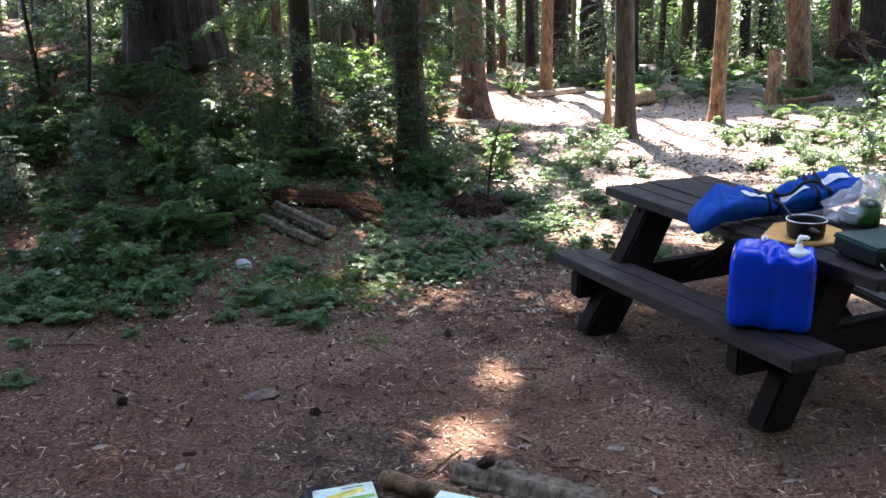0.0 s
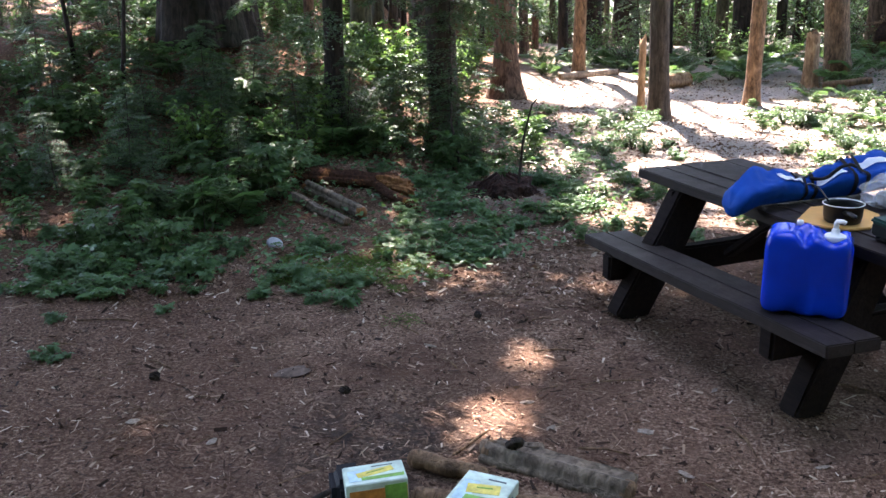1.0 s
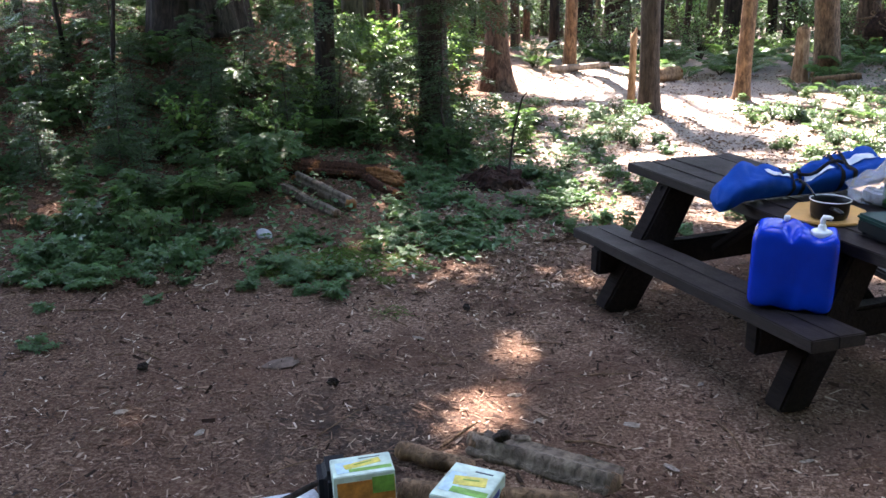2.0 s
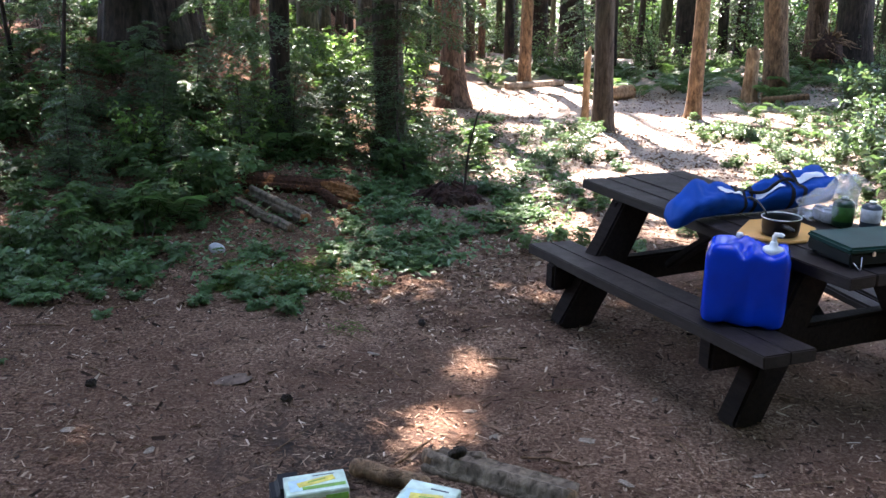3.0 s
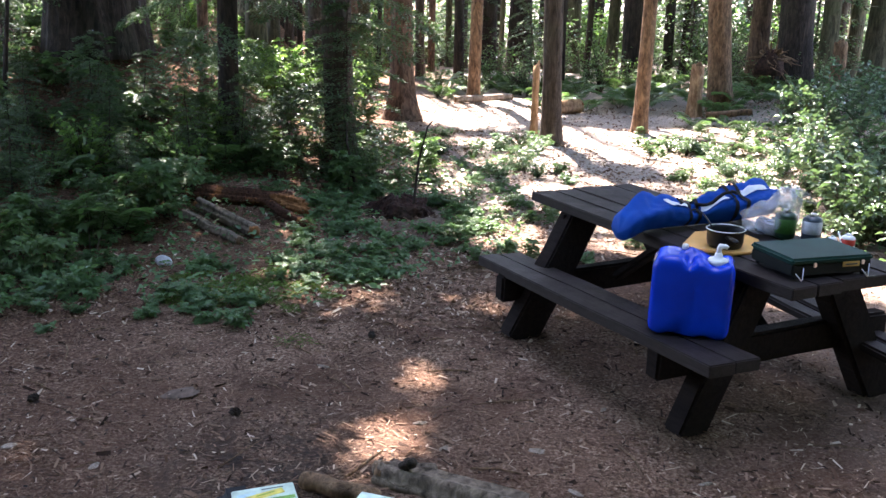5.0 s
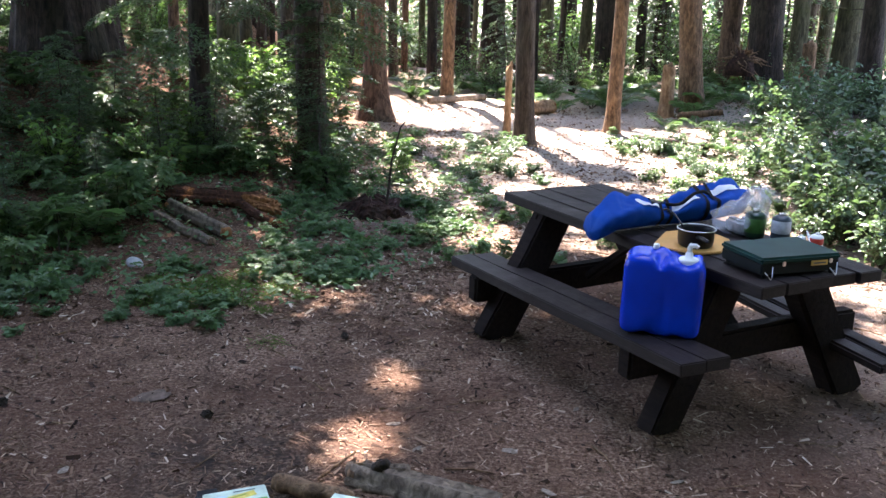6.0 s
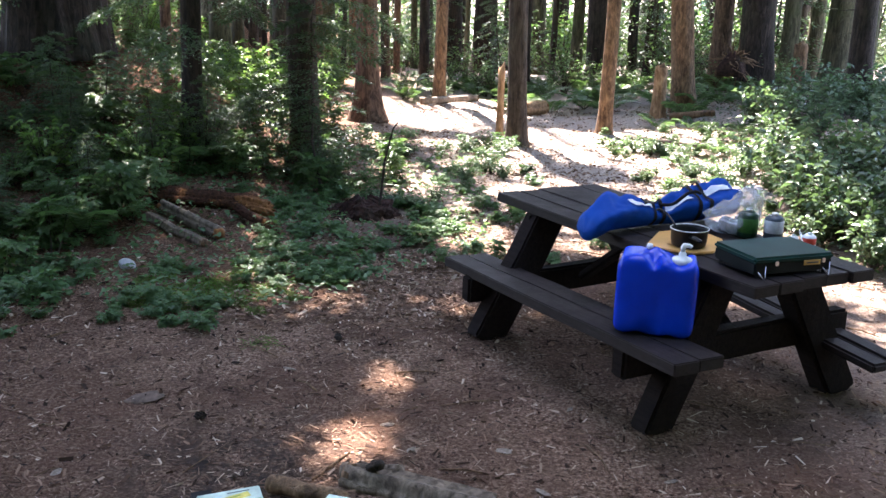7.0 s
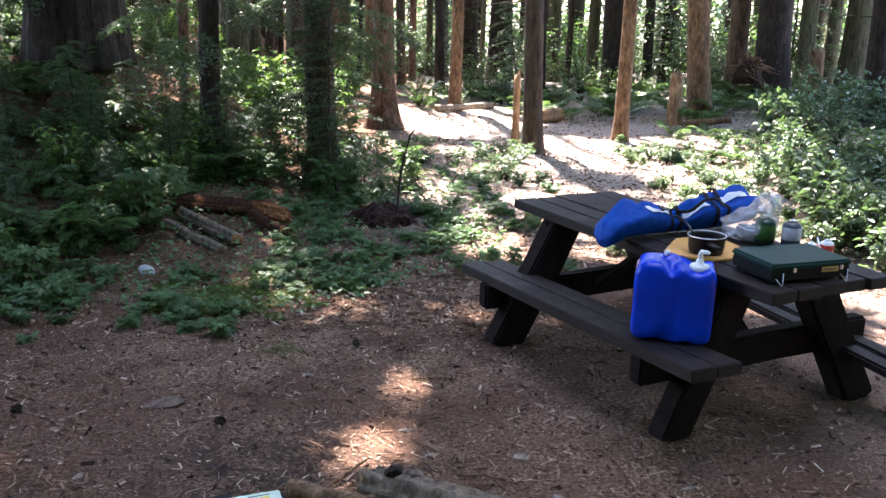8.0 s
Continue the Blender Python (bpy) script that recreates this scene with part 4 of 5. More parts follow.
for v in bm.verts:
    p = v.co.copy()
    # rounded square plan with moulded corners
    k = (abs(p.x) ** 7 + abs(p.y) ** 7 + abs(p.z) ** 9) ** (1 / 8)
    q = p / max(k, 0.75)
    x, y, z = q.x * 0.174, q.y * 0.118, q.z * 0.180 + 0.180
    h = z / 0.360
    if q.y < -0.5:
        y += 0.016 * math.exp(-((x + 0.03) / 0.035) ** 2) * smooth(0.35, 0.0, h) + 0.006 * math.exp(-((x - 0.01) / 0.012) ** 2) * smooth(0.9, 0.5, h)
    if abs(q.x) > 0.6:
        x *= 1 - 0.035 * math.exp(-((h - 0.93) / 0.05) ** 2)
    if h > 0.8:
        bridge = math.exp(-((x + 0.018) / 0.026) ** 2)
        z -= 0.040 * bridge * smooth(0.02, -0.07, y) * smooth(0.8, 1.0, h)
        z -= 0.030 * math.exp(-((x - 0.085) / 0.05) ** 2) * smooth(0.8, 1.0, h)
        z += 0.018 * math.exp(-((x + 0.018) / 0.03) ** 2) * math.exp(-((y - 0.02) / 0.04) ** 2)
    if h < 0.1:
        z += 0.014 * math.exp(-((abs(x) - 0.07) / 0.03) ** 2) * smooth(0.1, 0.0, h) * (1 if q.y < -0.3 else 0)
    v.co = Vector((x, y, z))
part("body", bm_mesh("body", bm, MAT["jug"], True), jug)
jug_cap = part("cap", mesh_of("cap", *lathe([(0.040, 0), (0.043, 0.004), (0.043, 0.024), (0.039, 0.029), (0.019, 0.030), (0.016, 0.05), (0.012, 0.056), (0.004, 0.057)], 28), MAT["white_plastic"], True), jug, "white screw cap", pose(0.095, -0.035, 0.324))
tap = [(0.0, 0, 0.05, 0.010), (0.0, 0, 0.075, 0.012), (0.003, 0, 0.084, 0.012), (0.024, -0.004, 0.086, 0.010), (0.036, -0.006, 0.080, 0.009)]
part("tap", mesh_of("tap", *tube(tap, 10), MAT["white_plastic"], True), jug_cap, "white pouring tap")
part("vent_cap", mesh_of("vent_cap", *lathe([(0.014, 0), (0.014, 0.016), (0.011, 0.022), (0.003, 0.023)], 16), MAT["white_plastic"], True), jug, "small white vent cap", pose(-0.045, 0.02, 0.366))

# ---------------------------------------------------------------- kindling and food boxes in front
log("firewood", (-0.34, 3.50, 0.012), (0.20, 3.26, -0.004), 0.058, "bark_grey", "half-buried grey-brown piece of firewood on the ground", 21, ridge=0.65, taper=1.15, group="firewood")
log("firewood", (-0.36, 3.53, 0.02), (-0.14, 3.52, 0.03), 0.036, "bark_grey", "short split grey piece of firewood", 22, "bark_grey", 0.7, group="firewood")
log("firewood", (-0.62, 3.36, 0.05), (-0.34, 3.26, 0.05), 0.035, "bark_tan", "peeled tan piece of firewood beside food boxes", 23, group="firewood")
log("firewood", (-0.56, 3.08, 0.04), (0.05, 3.06, 0.045), 0.045, "bark_tan", "long pale piece of firewood under food boxes", 24, group="firewood")
# short black piece added in place of the grey log's dark knot hole
log("firewood", (-0.25, 3.47, 0.07), (-0.215, 3.43, 0.105), 0.022, "bark_dark", "black knot hole of the grey firewood, as a short piece", 25, "bark_dark", 0.5, group="firewood")
log("twig", (-0.47, 3.47, 0.02), (-0.36, 3.66, 0.03), 0.006, "bark_tan", "thin pale twig beside the firewood", 26)

MAT["carton"] = plain("printed_carton", (0.50, 0.62, 0.52), 0.4, vary=0.3, scale=14)
MAT["carton_green"] = plain("green_print", (0.16, 0.36, 0.06), 0.4, vary=0.5, scale=18)
MAT["carton_orange"] = plain("orange_print", (0.48, 0.20, 0.04), 0.4, vary=0.5, scale=22)
MAT["carton_sky"] = plain("pale_blue_print", (0.42, 0.60, 0.66), 0.4, vary=0.25, scale=25)
MAT["carton_blue"] = plain("navy_print", (0.02, 0.04, 0.22), 0.4)
MAT["carton_yellow"] = plain("yellow_print", (0.62, 0.52, 0.10), 0.4, vary=0.3, scale=30)


def food_box(m, sx, sy, sz, label):
    """A carton with printed panels; its writing as plain bars."""
    ob = thing("food_box", m, label, "box", "food boxes")
    carton = part("carton", bm_mesh("carton", rounded_box(sx, sy, sz, 0.003, 2), MAT["carton"]), ob)

    def panel(name, x, y, z, lx, ly, lz, mat, text, turn=0):
        part(name, bm_mesh(name, rounded_box(lx, ly, lz, 0.0008, 1), MAT[mat]), carton, text, pose(x, y, z, 0, 0, turn))
    panel("print", 0.01 * sx, 0.05 * sy, sz, 0.62 * sx, 0.26 * sy, 0.0012, "carton_yellow", "yellow printed patch", 12)
    panel("print", 0.12 * sx, -0.24 * sy, sz, 0.7 * sx, 0.16 * sy, 0.0012, "carton_green", "green printed band")
    panel("print_bar", 0.02 * sx, 0.08 * sy, sz + 0.0012, 0.3 * sx, 0.03 * sy, 0.0010, "carton_green", "green bar of print", 12)
    panel("print_bar", 0.15 * sx, 0.34 * sy, sz, 0.35 * sx, 0.035 * sy, 0.0010, "dark_band", "dark bar of print")
    panel("print", -0.28 * sx, -0.05 * sy, sz, 0.3 * sx, 0.55 * sy, 0.0008, "carton_sky", "pale blue printed corner")
    panel("print", 0.02 * sx, -sy / 2, 0.04 * sz, 0.94 * sx, 0.002, 0.8 * sz, "carton_orange", "orange food picture")
    panel("print", 0.30 * sx, -sy / 2 - 0.001, 0.48 * sz, 0.36 * sx, 0.002, 0.42 * sz, "carton_green", "green printed corner")
    panel("print_bar", 0.18 * sx, -sy / 2 - 0.002, 0.2 * sz, 0.5 * sx, 0.002, 0.10 * sz, "paper_white", "white bar of print")
    panel("print_bar", 0.18 * sx, -sy / 2 - 0.003, 0.22 * sz, 0.4 * sx, 0.002, 0.05 * sz, "carton_blue", "dark bar of print")
    panel("print_bar", sx / 2, 0.0, 0.35 * sz, 0.002, 0.5 * sy, 0.3 * sz, "carton_blue", "dark bar of print")
    return ob


food_box(pose(-0.69, 3.00, 0.03, 1, -2, 20), 0.215, 0.130, 0.155, "white and green printed food carton with an orange picture")
food_box(pose(-0.32, 2.99, 0.055, -3, 2, -14), 0.19, 0.26, 0.085, "white and green printed food carton lying on firewood")
for i, (x, y, rz) in enumerate(((-0.97, 2.96, 32), (-0.86, 2.86, 38))):
    bm = rounded_box(0.26, 0.13, 0.018, 0.004)
    ob = new("kindling_board", bm_mesh("kindling_board", bm, MAT["newsprint"]))
    ob.matrix_basis = pose(x, y, 0.02 + 0.02 * i, -6, 4, rz)
    tagged(ob, "weathered pale grey flat board on the ground", "board")
log("fire_iron", (-1.05, 2.78, 0.075), (-0.80, 3.08, 0.10), 0.012, "bark_dark", "thin black bar leaning over grey boards", 31, "bark_dark", 0.0)
bin_ob = thing("black_pouch", pose(-0.80, 3.04, 0.0, 0, 0, 20), "black pouch behind a food carton", "pouch")
part("body", bm_mesh("body", rounded_box(0.13, 0.17, 0.15, 0.03), MAT["strap"]), bin_ob, m=pose(0, 0.02, 0))
food_support = log("firewood", (-0.80, 2.92, 0.02), (-0.58, 2.98, 0.02), 0.045, "bark", "dark firewood under a food carton", 27, group="firewood")

rock = bmesh.new()
bmesh.ops.create_icosphere(rock, subdivisions=3, radius=0.055)
for v in rock.verts:
    v.co = Vector((v.co.x * 1.1, v.co.y * 0.8, v.co.z * 0.75)) * (1 + 0.3 * noise.noise(v.co * 16))
MAT["stone"] = plain("pale_stone", (0.46, 0.45, 0.44), 0.8, 0.3, vary=0.25, scale=18, bump=0.4)
stone = new("stone", bm_mesh("stone", rock, MAT["stone"], True))
stone.matrix_basis = Matrix.Translation((-2.13, 6.36, ground_z(-2.13, 6.36) + 0.025))
tagged(stone, "pale grey stone at the foot of the bank", "stone")
cone_mesh = bmesh.new()
bmesh.ops.create_icosphere(cone_mesh, subdivisions=3, radius=0.018)
for v in cone_mesh.verts:
    v.co *= 1 + 0.35 * math.sin(v.co.x * 420) * math.sin(v.co.y * 420 + v.co.z * 300)
    v.co.x *= 1.5
cone_me = bm_mesh("pine_cone", cone_mesh, MAT["bark_dark"])
for i, (x, y) in enumerate(((-1.05, 4.0), (-2.0, 4.07), (-1.95, 5.9), (-0.55, 5.05))):
    ob = new("pine_cone", cone_me)
    ob.matrix_basis = pose(x, y, ground_z(x, y) + 0.02, 0, 0, 40 * i)
    tagged(ob, "dark brown fir cone lying on the duff", "cone", "fir cones")


def chip(x, y, lx, ly, lz, turn, mat, name, label, cat):
    """A thin irregular flake or flat stone."""
    bm = bmesh.new()
    bmesh.ops.create_icosphere(bm, subdivisions=3, radius=0.5)
    for v in bm.verts:
        k = 1 + 0.35 * noise.noise(v.co * 3 + Vector((x * 9, y * 9, 0)))
        v.co = Vector((v.co.x * lx * k, v.co.y * ly * k, v.co.z * lz))
    ob = new(name, bm_mesh(name, bm, MAT[mat]))
    ob.matrix_basis = pose(x, y, ground_z(x, y) + lz * 0.45, 6, -5, turn)
    return tagged(ob, label, cat)


MAT["dull_stone"] = plain("brown_stone", (0.115, 0.080, 0.060), 0.9, 0.2, vary=0.45, scale=30, bump=0.4)
chip(-1.36, 4.21, 0.17, 0.10, 0.016, 20, "dull_stone", "flat_stone", "flat grey-brown stone sunk in the duff", "stone")
for i, (x, y, a, b, t) in enumerate(((0.29, 3.78, 0.075, 0.04, -30), (-0.10, 3.76, 0.05, 0.03, 40), (0.95, 3.55, 0.06, 0.02, 15), (0.42, 3.42, 0.08, 0.025, -50), (-0.22, 4.02, 0.06, 0.022, 5), (-0.75, 4.62, 0.09, 0.016, -35), (0.62, 4.2, 0.05, 0.02, 60), (-1.9, 3.62, 0.06, 0.035, 10), (-1.5, 3.5, 0.055, 0.03, 70))):
    chip(x, y, a, b, 0.012, t, "bark_pale", "wood_chip", "pale splinter of wood on the duff", "wood chip")["group"] = "wood chips"

# ---------------------------------------------------------------- undergrowth


def seedling_meshes(seed, stems=5, height=0.38, leaf=0.068, lobed=False):
    """Broad-leaved seedlings: upright stems with whorls of flat leaves."""
    r = np.random.default_rng(seed)
    pieces, VF = [], []
    for s in range(stems):
        a = r.random() * 6.28
        foot = np.array([math.cos(a), math.sin(a), 0]) * r.random() * 0.14
        top = foot + np.array([r.normal() * 0.08, r.normal() * 0.08, height * (0.55 + 0.6 * r.random())])
        mid = (foot + top) / 2 + r.normal(size=3) * 0.015
        pieces.append(tube([(*foot, 0.004), (*mid, 0.003), (*top, 0.0015)], 4, caps=False))
        for lev in (0.55, 0.8, 1.0):
            n = 5
            c = foot + (top - foot) * lev
            ang = r.random() * 6.28 + np.arange(n) * 6.28 / n + r.normal(size=n) * 0.25
            D = np.stack([np.cos(ang), np.sin(ang), r.normal(size=n) * 0.22], 1)
            N = np.tile([0, 0, 1.0], (n, 1)) + r.normal(size=(n, 3)) * 0.28
            L = leaf * (0.7 + 0.6 * r.random(n))
            if not lobed:
                VF.append(leaves(c + D * 0.02, D, N, L, L * 0.72, 0.12, 0.25, True))
                continue
            # five-lobed blades on short stalks
            D = unit(D)
            S = unit(np.cross(D, N))
            foot_of = c + D * (L * 0.45)[:, None]
            for turn, long in ((0, 1.0), (0.75, 0.85), (-0.75, 0.85), (1.6, 0.55), (-1.6, 0.55)):
                VF.append(leaves(foot_of, D * math.cos(turn) + S * math.sin(turn), N, L * long, L * 0.46, 0.06, 0.22))
    return joined(pieces), VF


def shrub_meshes(seed, height=0.8, spread=0.45, twigs=26, leaf=0.042, per=15):
    """Woody shrub: arching twigs set with alternate leaves."""
    r = np.random.default_rng(seed)
    pieces, VF = [], []
    for s in range(twigs):
        a = r.random() * 6.28
        out = np.array([math.cos(a), math.sin(a), 0])
        q = spread * (0.25 + 0.85 * r.random())
        h = height * (0.35 + 0.7 * r.random())
        P = [out * q * t ** 1.3 + np.array([0, 0, h * (t - 0.25 * t * t) / 0.75]) + r.normal(size=3) * 0.012 for t in (0, 0.3, 0.6, 0.85, 1)]
        pieces.append(tube([(*p, 0.005 * (1 - 0.18 * i)) for i, p in enumerate(P)], 4, caps=False))
        t = 0.3 + 0.7 * r.random(per)
        c = np.stack([out * q * k ** 1.3 + np.array([0, 0, h * (k - 0.25 * k * k) / 0.75]) for k in t])
        D = out * 0.5 + r.normal(size=(per, 3)) * [0.8, 0.8, 0.3]
        N = np.tile([0, 0, 1.0], (per, 1)) + r.normal(size=(per, 3)) * 0.45
        L = leaf * (0.7 + 0.7 * r.random(per))
        VF.append(leaves(c + r.normal(size=(per, 3)) * 0.03, D, N, L, L * 0.6, 0.18, 0.2, True))
    return joined(pieces), VF


def hemlock_meshes(seed, height=1.6, spread=0.7):
    """Young hemlock: a thin leader and layered drooping sprays of short needles."""
    r = np.random.default_rng(seed)
    pieces = [tube([(0, 0, 0, 0.016), (0.01, 0, height * 0.4, 0.012), (-0.01, 0.01, height * 0.8, 0.006), (0.03, 0, height, 0.002)], 6, caps=False)]
    VF = []
    for s in range(34):
        z = height * (0.12 + 0.86 * (s + r.random()) / 34)
        ln = spread * (1.05 - 0.75 * z / height) * (0.7 + 0.5 * r.random())
        a = s * 2.4 + r.random()
        out = np.array([math.cos(a), math.sin(a), 0])
        side = np.array([-out[1], out[0], 0])
        t = np.linspace(0.12, 1, 15)
        axis = out[None] * (ln * t)[:, None] + np.array([0, 0, 1.0])[None] * (z + 0.08 * ln * t - 0.34 * ln * t * t)[:, None]
        pieces.append(tube([(0, 0, z, 0.005), (*axis[7], 0.003), (*axis[-1], 0.001)], 4, caps=False))
        for k, c in enumerate(axis):
            w = ln * 0.34 * math.sin(math.pi * min(1, 0.25 + 0.7 * t[k]))
            m = 10
            u = (np.arange(m) + r.random(m)) / m * 2 - 1
            P = c + side * (u * w)[:, None] + out * (np.abs(u) * w * 0.5)[:, None] + np.array([0, 0, -1.0]) * (np.abs(u) * w * 0.25)[:, None] + r.normal(size=(m, 3)) * 0.006
            D = out * 0.7 + side * np.sign(u)[:, None] * 0.7 + r.normal(size=(m, 3)) * 0.35
            N = np.tile([0, 0, 1.0], (m, 1)) + r.normal(size=(m, 3)) * 0.3
            L = 0.030 + 0.022 * r.random(m)
            VF.append(leaves(P, D, N, L, L * 0.42, 0.05, 0.1))
    return joined(pieces), VF


def bough_mesh(seed, length=0.9):
    """One drooping hemlock bough along +x with flat side sprays."""
    r = np.random.default_rng(seed)
    VF = []
    for t in np.linspace(0.08, 1, 26):
        axis = np.array([length * t, 0.04 * math.sin(5 * t), 0.05 * t - 0.42 * length * t * t])
        for sg in (-1, 1):
            ln = length * 0.40 * math.sin(math.pi * (0.18 + 0.78 * t)) * (0.7 + 0.5 * r.random())
            m = 16
            u = (np.arange(m) + r.random(m)) / m
            P = axis + np.outer(u * ln, [0.55, sg, 0]) - np.outer(u * u * ln, [0, 0, 0.45]) + r.normal(size=(m, 3)) * 0.008
            D = np.array([0.6, sg, -0.25]) + r.normal(size=(m, 3)) * 0.55
            N = np.tile([0, 0, 1.0], (m, 1)) + r.normal(size=(m, 3)) * 0.3
            L = 0.035 + 0.025 * r.random(m)
            VF.append(leaves(P, D, N, L, L * 0.4, 0.05, 0.1))
    return soup("bough", VF, MAT["needle"])


BOUGHS = [bough_mesh(60 + i) for i in range(3)]
br = random.Random(3)
for tree, low, high, count in ((BOUGH_TREES[0], 0.7, 2.0, 8), (BOUGH_TREES[1], 0.9, 2.3, 9), (BOUGH_TREES[2], 0.8, 2.6, 12)):
    for i in range(count):
        rad = 0.4 if tree is BOUGH_TREES[0] else 0.08
        a = br.uniform(0, 360)
        m = pose(rad * math.cos(radians(a)), rad * math.sin(radians(a)), br.uniform(low, high), 0, br.uniform(-8, 12), a) @ Matrix.Scale(br.uniform(0.7, 1.2), 4)
        tagged(part("bough", BOUGHS[i % 3], tree, "drooping dark green hemlock bough", m), kind="stuff")


def fern_meshes(seed, fronds=8, length=0.6):
    """Fern: arching fronds with paired leaflets."""
    r = np.random.default_rng(seed)
    pieces, VF = [], []
    for s in range(fronds):
        a = s * 6.28 / fronds + r.normal() * 0.3
        out = np.array([math.cos(a), math.sin(a), 0])
        side = np.array([-out[1], out[0], 0])
        ln = length * (0.7 + 0.5 * r.random())
        t = np.linspace(0.15, 1, 22)
        ax = out * (ln * t * 0.8)[:, None] + np.array([0, 0, 1.0]) * (ln * (0.95 * t - 0.62 * t * t))[:, None]
        pieces.append(tube([(0, 0, 0, 0.004), (*ax[8], 0.003), (*ax[-1], 0.001)], 4, caps=False))
        for sg in (-1, 1):
            n = len(t)
            D = np.tile(side * sg, (n, 1)) + out * 0.35 + r.normal(size=(n, 3)) * 0.1
            N = np.tile([0, 0, 1.0], (n, 1)) + out * -0.3 + r.normal(size=(n, 3)) * 0.1
            L = ln * 0.24 * np.sin(math.pi * np.clip(0.12 + 0.86 * t, 0, 1)) + 0.01
            VF.append(leaves(ax, D, N, L, L * 0.26 + 0.004, 0.05, 0.12))
    return joined(pieces), VF


def plant_kind(name, maker, n, leaf_mat, **kw):
    kinds = []
    for i in range(n):
        (v, f), VF = maker(700 + 31 * i + len(name), **kw)
        kinds.append((mesh_of("stems", v, f, MAT["bark"], True), soup("foliage", VF, MAT[leaf_mat])))
    return kinds


KINDS = {
    "seedling": plant_kind("leafy_seedling", seedling_meshes, 4, "leaf", height=0.32, leaf=0.070, lobed=True),
    "cover": plant_kind("ground_plant", seedling_meshes, 4, "leaf_blue", stems=7, height=0.15, leaf=0.054, lobed=True),
    "shrub": plant_kind("shrub", shrub_meshes, 4, "leaf"),
    "lime": plant_kind("young_shrub", shrub_meshes, 3, "leaf_lime", height=0.6, spread=0.4, leaf=0.065),
    "glossy": plant_kind("evergreen_shrub", shrub_meshes, 4, "leaf_glossy", height=0.75, spread=0.6, twigs=40, leaf=0.085),
    "hemlock": plant_kind("young_hemlock", hemlock_meshes, 4, "needle"),
    "maple": plant_kind("maple_seedling", seedling_meshes, 3, "leaf", stems=4, height=0.45, leaf=0.085, lobed=True),
    "fern": plant_kind("fern", fern_meshes, 3, "leaf"),
}
WORDS = {
    "seedling": ("leafy_seedling", "green broad-leaved seedlings in the shade", "plant"),
    "cover": ("ground_plant", "low blue-green leafy plant on the forest floor", "plant"),
    "shrub": ("shrub", "loose green shrub on the shady bank", "shrub"),
    "lime": ("shrub", "bright yellow-green young shrub", "shrub"),
    "glossy": ("evergreen_shrub", "glossy evergreen shrub beside the clearing", "shrub"),
    "hemlock": ("young_hemlock", "young hemlock with drooping dark green sprays", "tree"),
    "maple": ("maple_seedling", "bright green broad-leaved seedling on the bank", "plant"),
    "fern": ("fern", "green fern on the forest floor", "fern"),
}
pr = random.Random(77)


def plant(kind, x, y, size=1.0, tilt=8):
    stems, foliage = pr.choice(KINDS[kind])
    name, label, cat = WORDS[kind]
    m = Matrix.Translation((x, y, ground_z(x, y) - 0.01)) @ pose(0, 0, 0, pr.uniform(-tilt, tilt), pr.uniform(-tilt, tilt), pr.uniform(0, 360)) @ Matrix.Scale(size, 4)
    ob = thing(name, m, label, cat, cat + "s of the undergrowth")
    tagged(part("stem", stems, ob), kind="stuff")
    tagged(part("foliage", foliage, ob), kind="stuff")
    return ob


def edge_y(x):
    """Where the trodden floor ends and the green bank begins."""
    return 5.40 + 0.12 * math.sin(x * 2.1) + 1.2 * smooth(-1.3, 0.2, x) + 0.1 * smooth(-2.5, -5, x)


def scatter(kind, n, box, sizes, test=None, apart=0.15):
    x0, x1, y0, y1 = box
    spots, tries = [], 0
    while len(spots) < n and tries < n * 40:
        tries += 1
        x, y = pr.uniform(x0, x1), pr.uniform(y0, y1)
        if test and not test(x, y):
            continue
        if any((x - a) ** 2 + (y - b) ** 2 < apart * apart for a, b in spots):
            continue
        spots.append((x, y))
        plant(kind, x, y, pr.uniform(*sizes))


def on_bank(x, y):
    if abs(x + 0.62) < 0.4 and 7.2 < y < 8.4:
        return False
    if y < edge_y(x) + (0.3 if x > -1.9 else 0.05) or x > 0.15 - 0.27 * max(0.0, y - 8.0) or (x > 0.2 and y > 7.0):
        return False
    if abs(x + 2.1) < 0.18 and 5.6 < y < 6.5:
        return False
    return not (-2.3 < x < -1.3 and 6.3 < y < 7.95) and ((x + 1.5) / 0.45) ** 2 + ((y - 5.95) / 0.33) ** 2 > 1


scatter("cover", 100, (-5.5, 1.2, 5.2, 9.5), (0.45, 1.1), lambda x, y: on_bank(x, y) and not (x > -1.3 and y < 8.6), 0.12)
scatter("seedling", 105, (-6.0, 0.0, 5.9, 12.0), (0.7, 1.2), lambda x, y: on_bank(x, y) and not (x > -1.2 and y < 9.0), 0.2)
scatter("shrub", 34, (-7.0, -0.3, 6.9, 13.5), (0.35, 0.7), lambda x, y: on_bank(x, y) and not (x > -1.3 and y < 10) and not (x > -3.4 and y > 8.9), 0.35)
scatter("fern", 26, (-6.5, -0.5, 6.5, 13.0), (0.6, 1.1), lambda x, y: on_bank(x, y) and not (x > -2.5 and y < 8.6), 0.4)
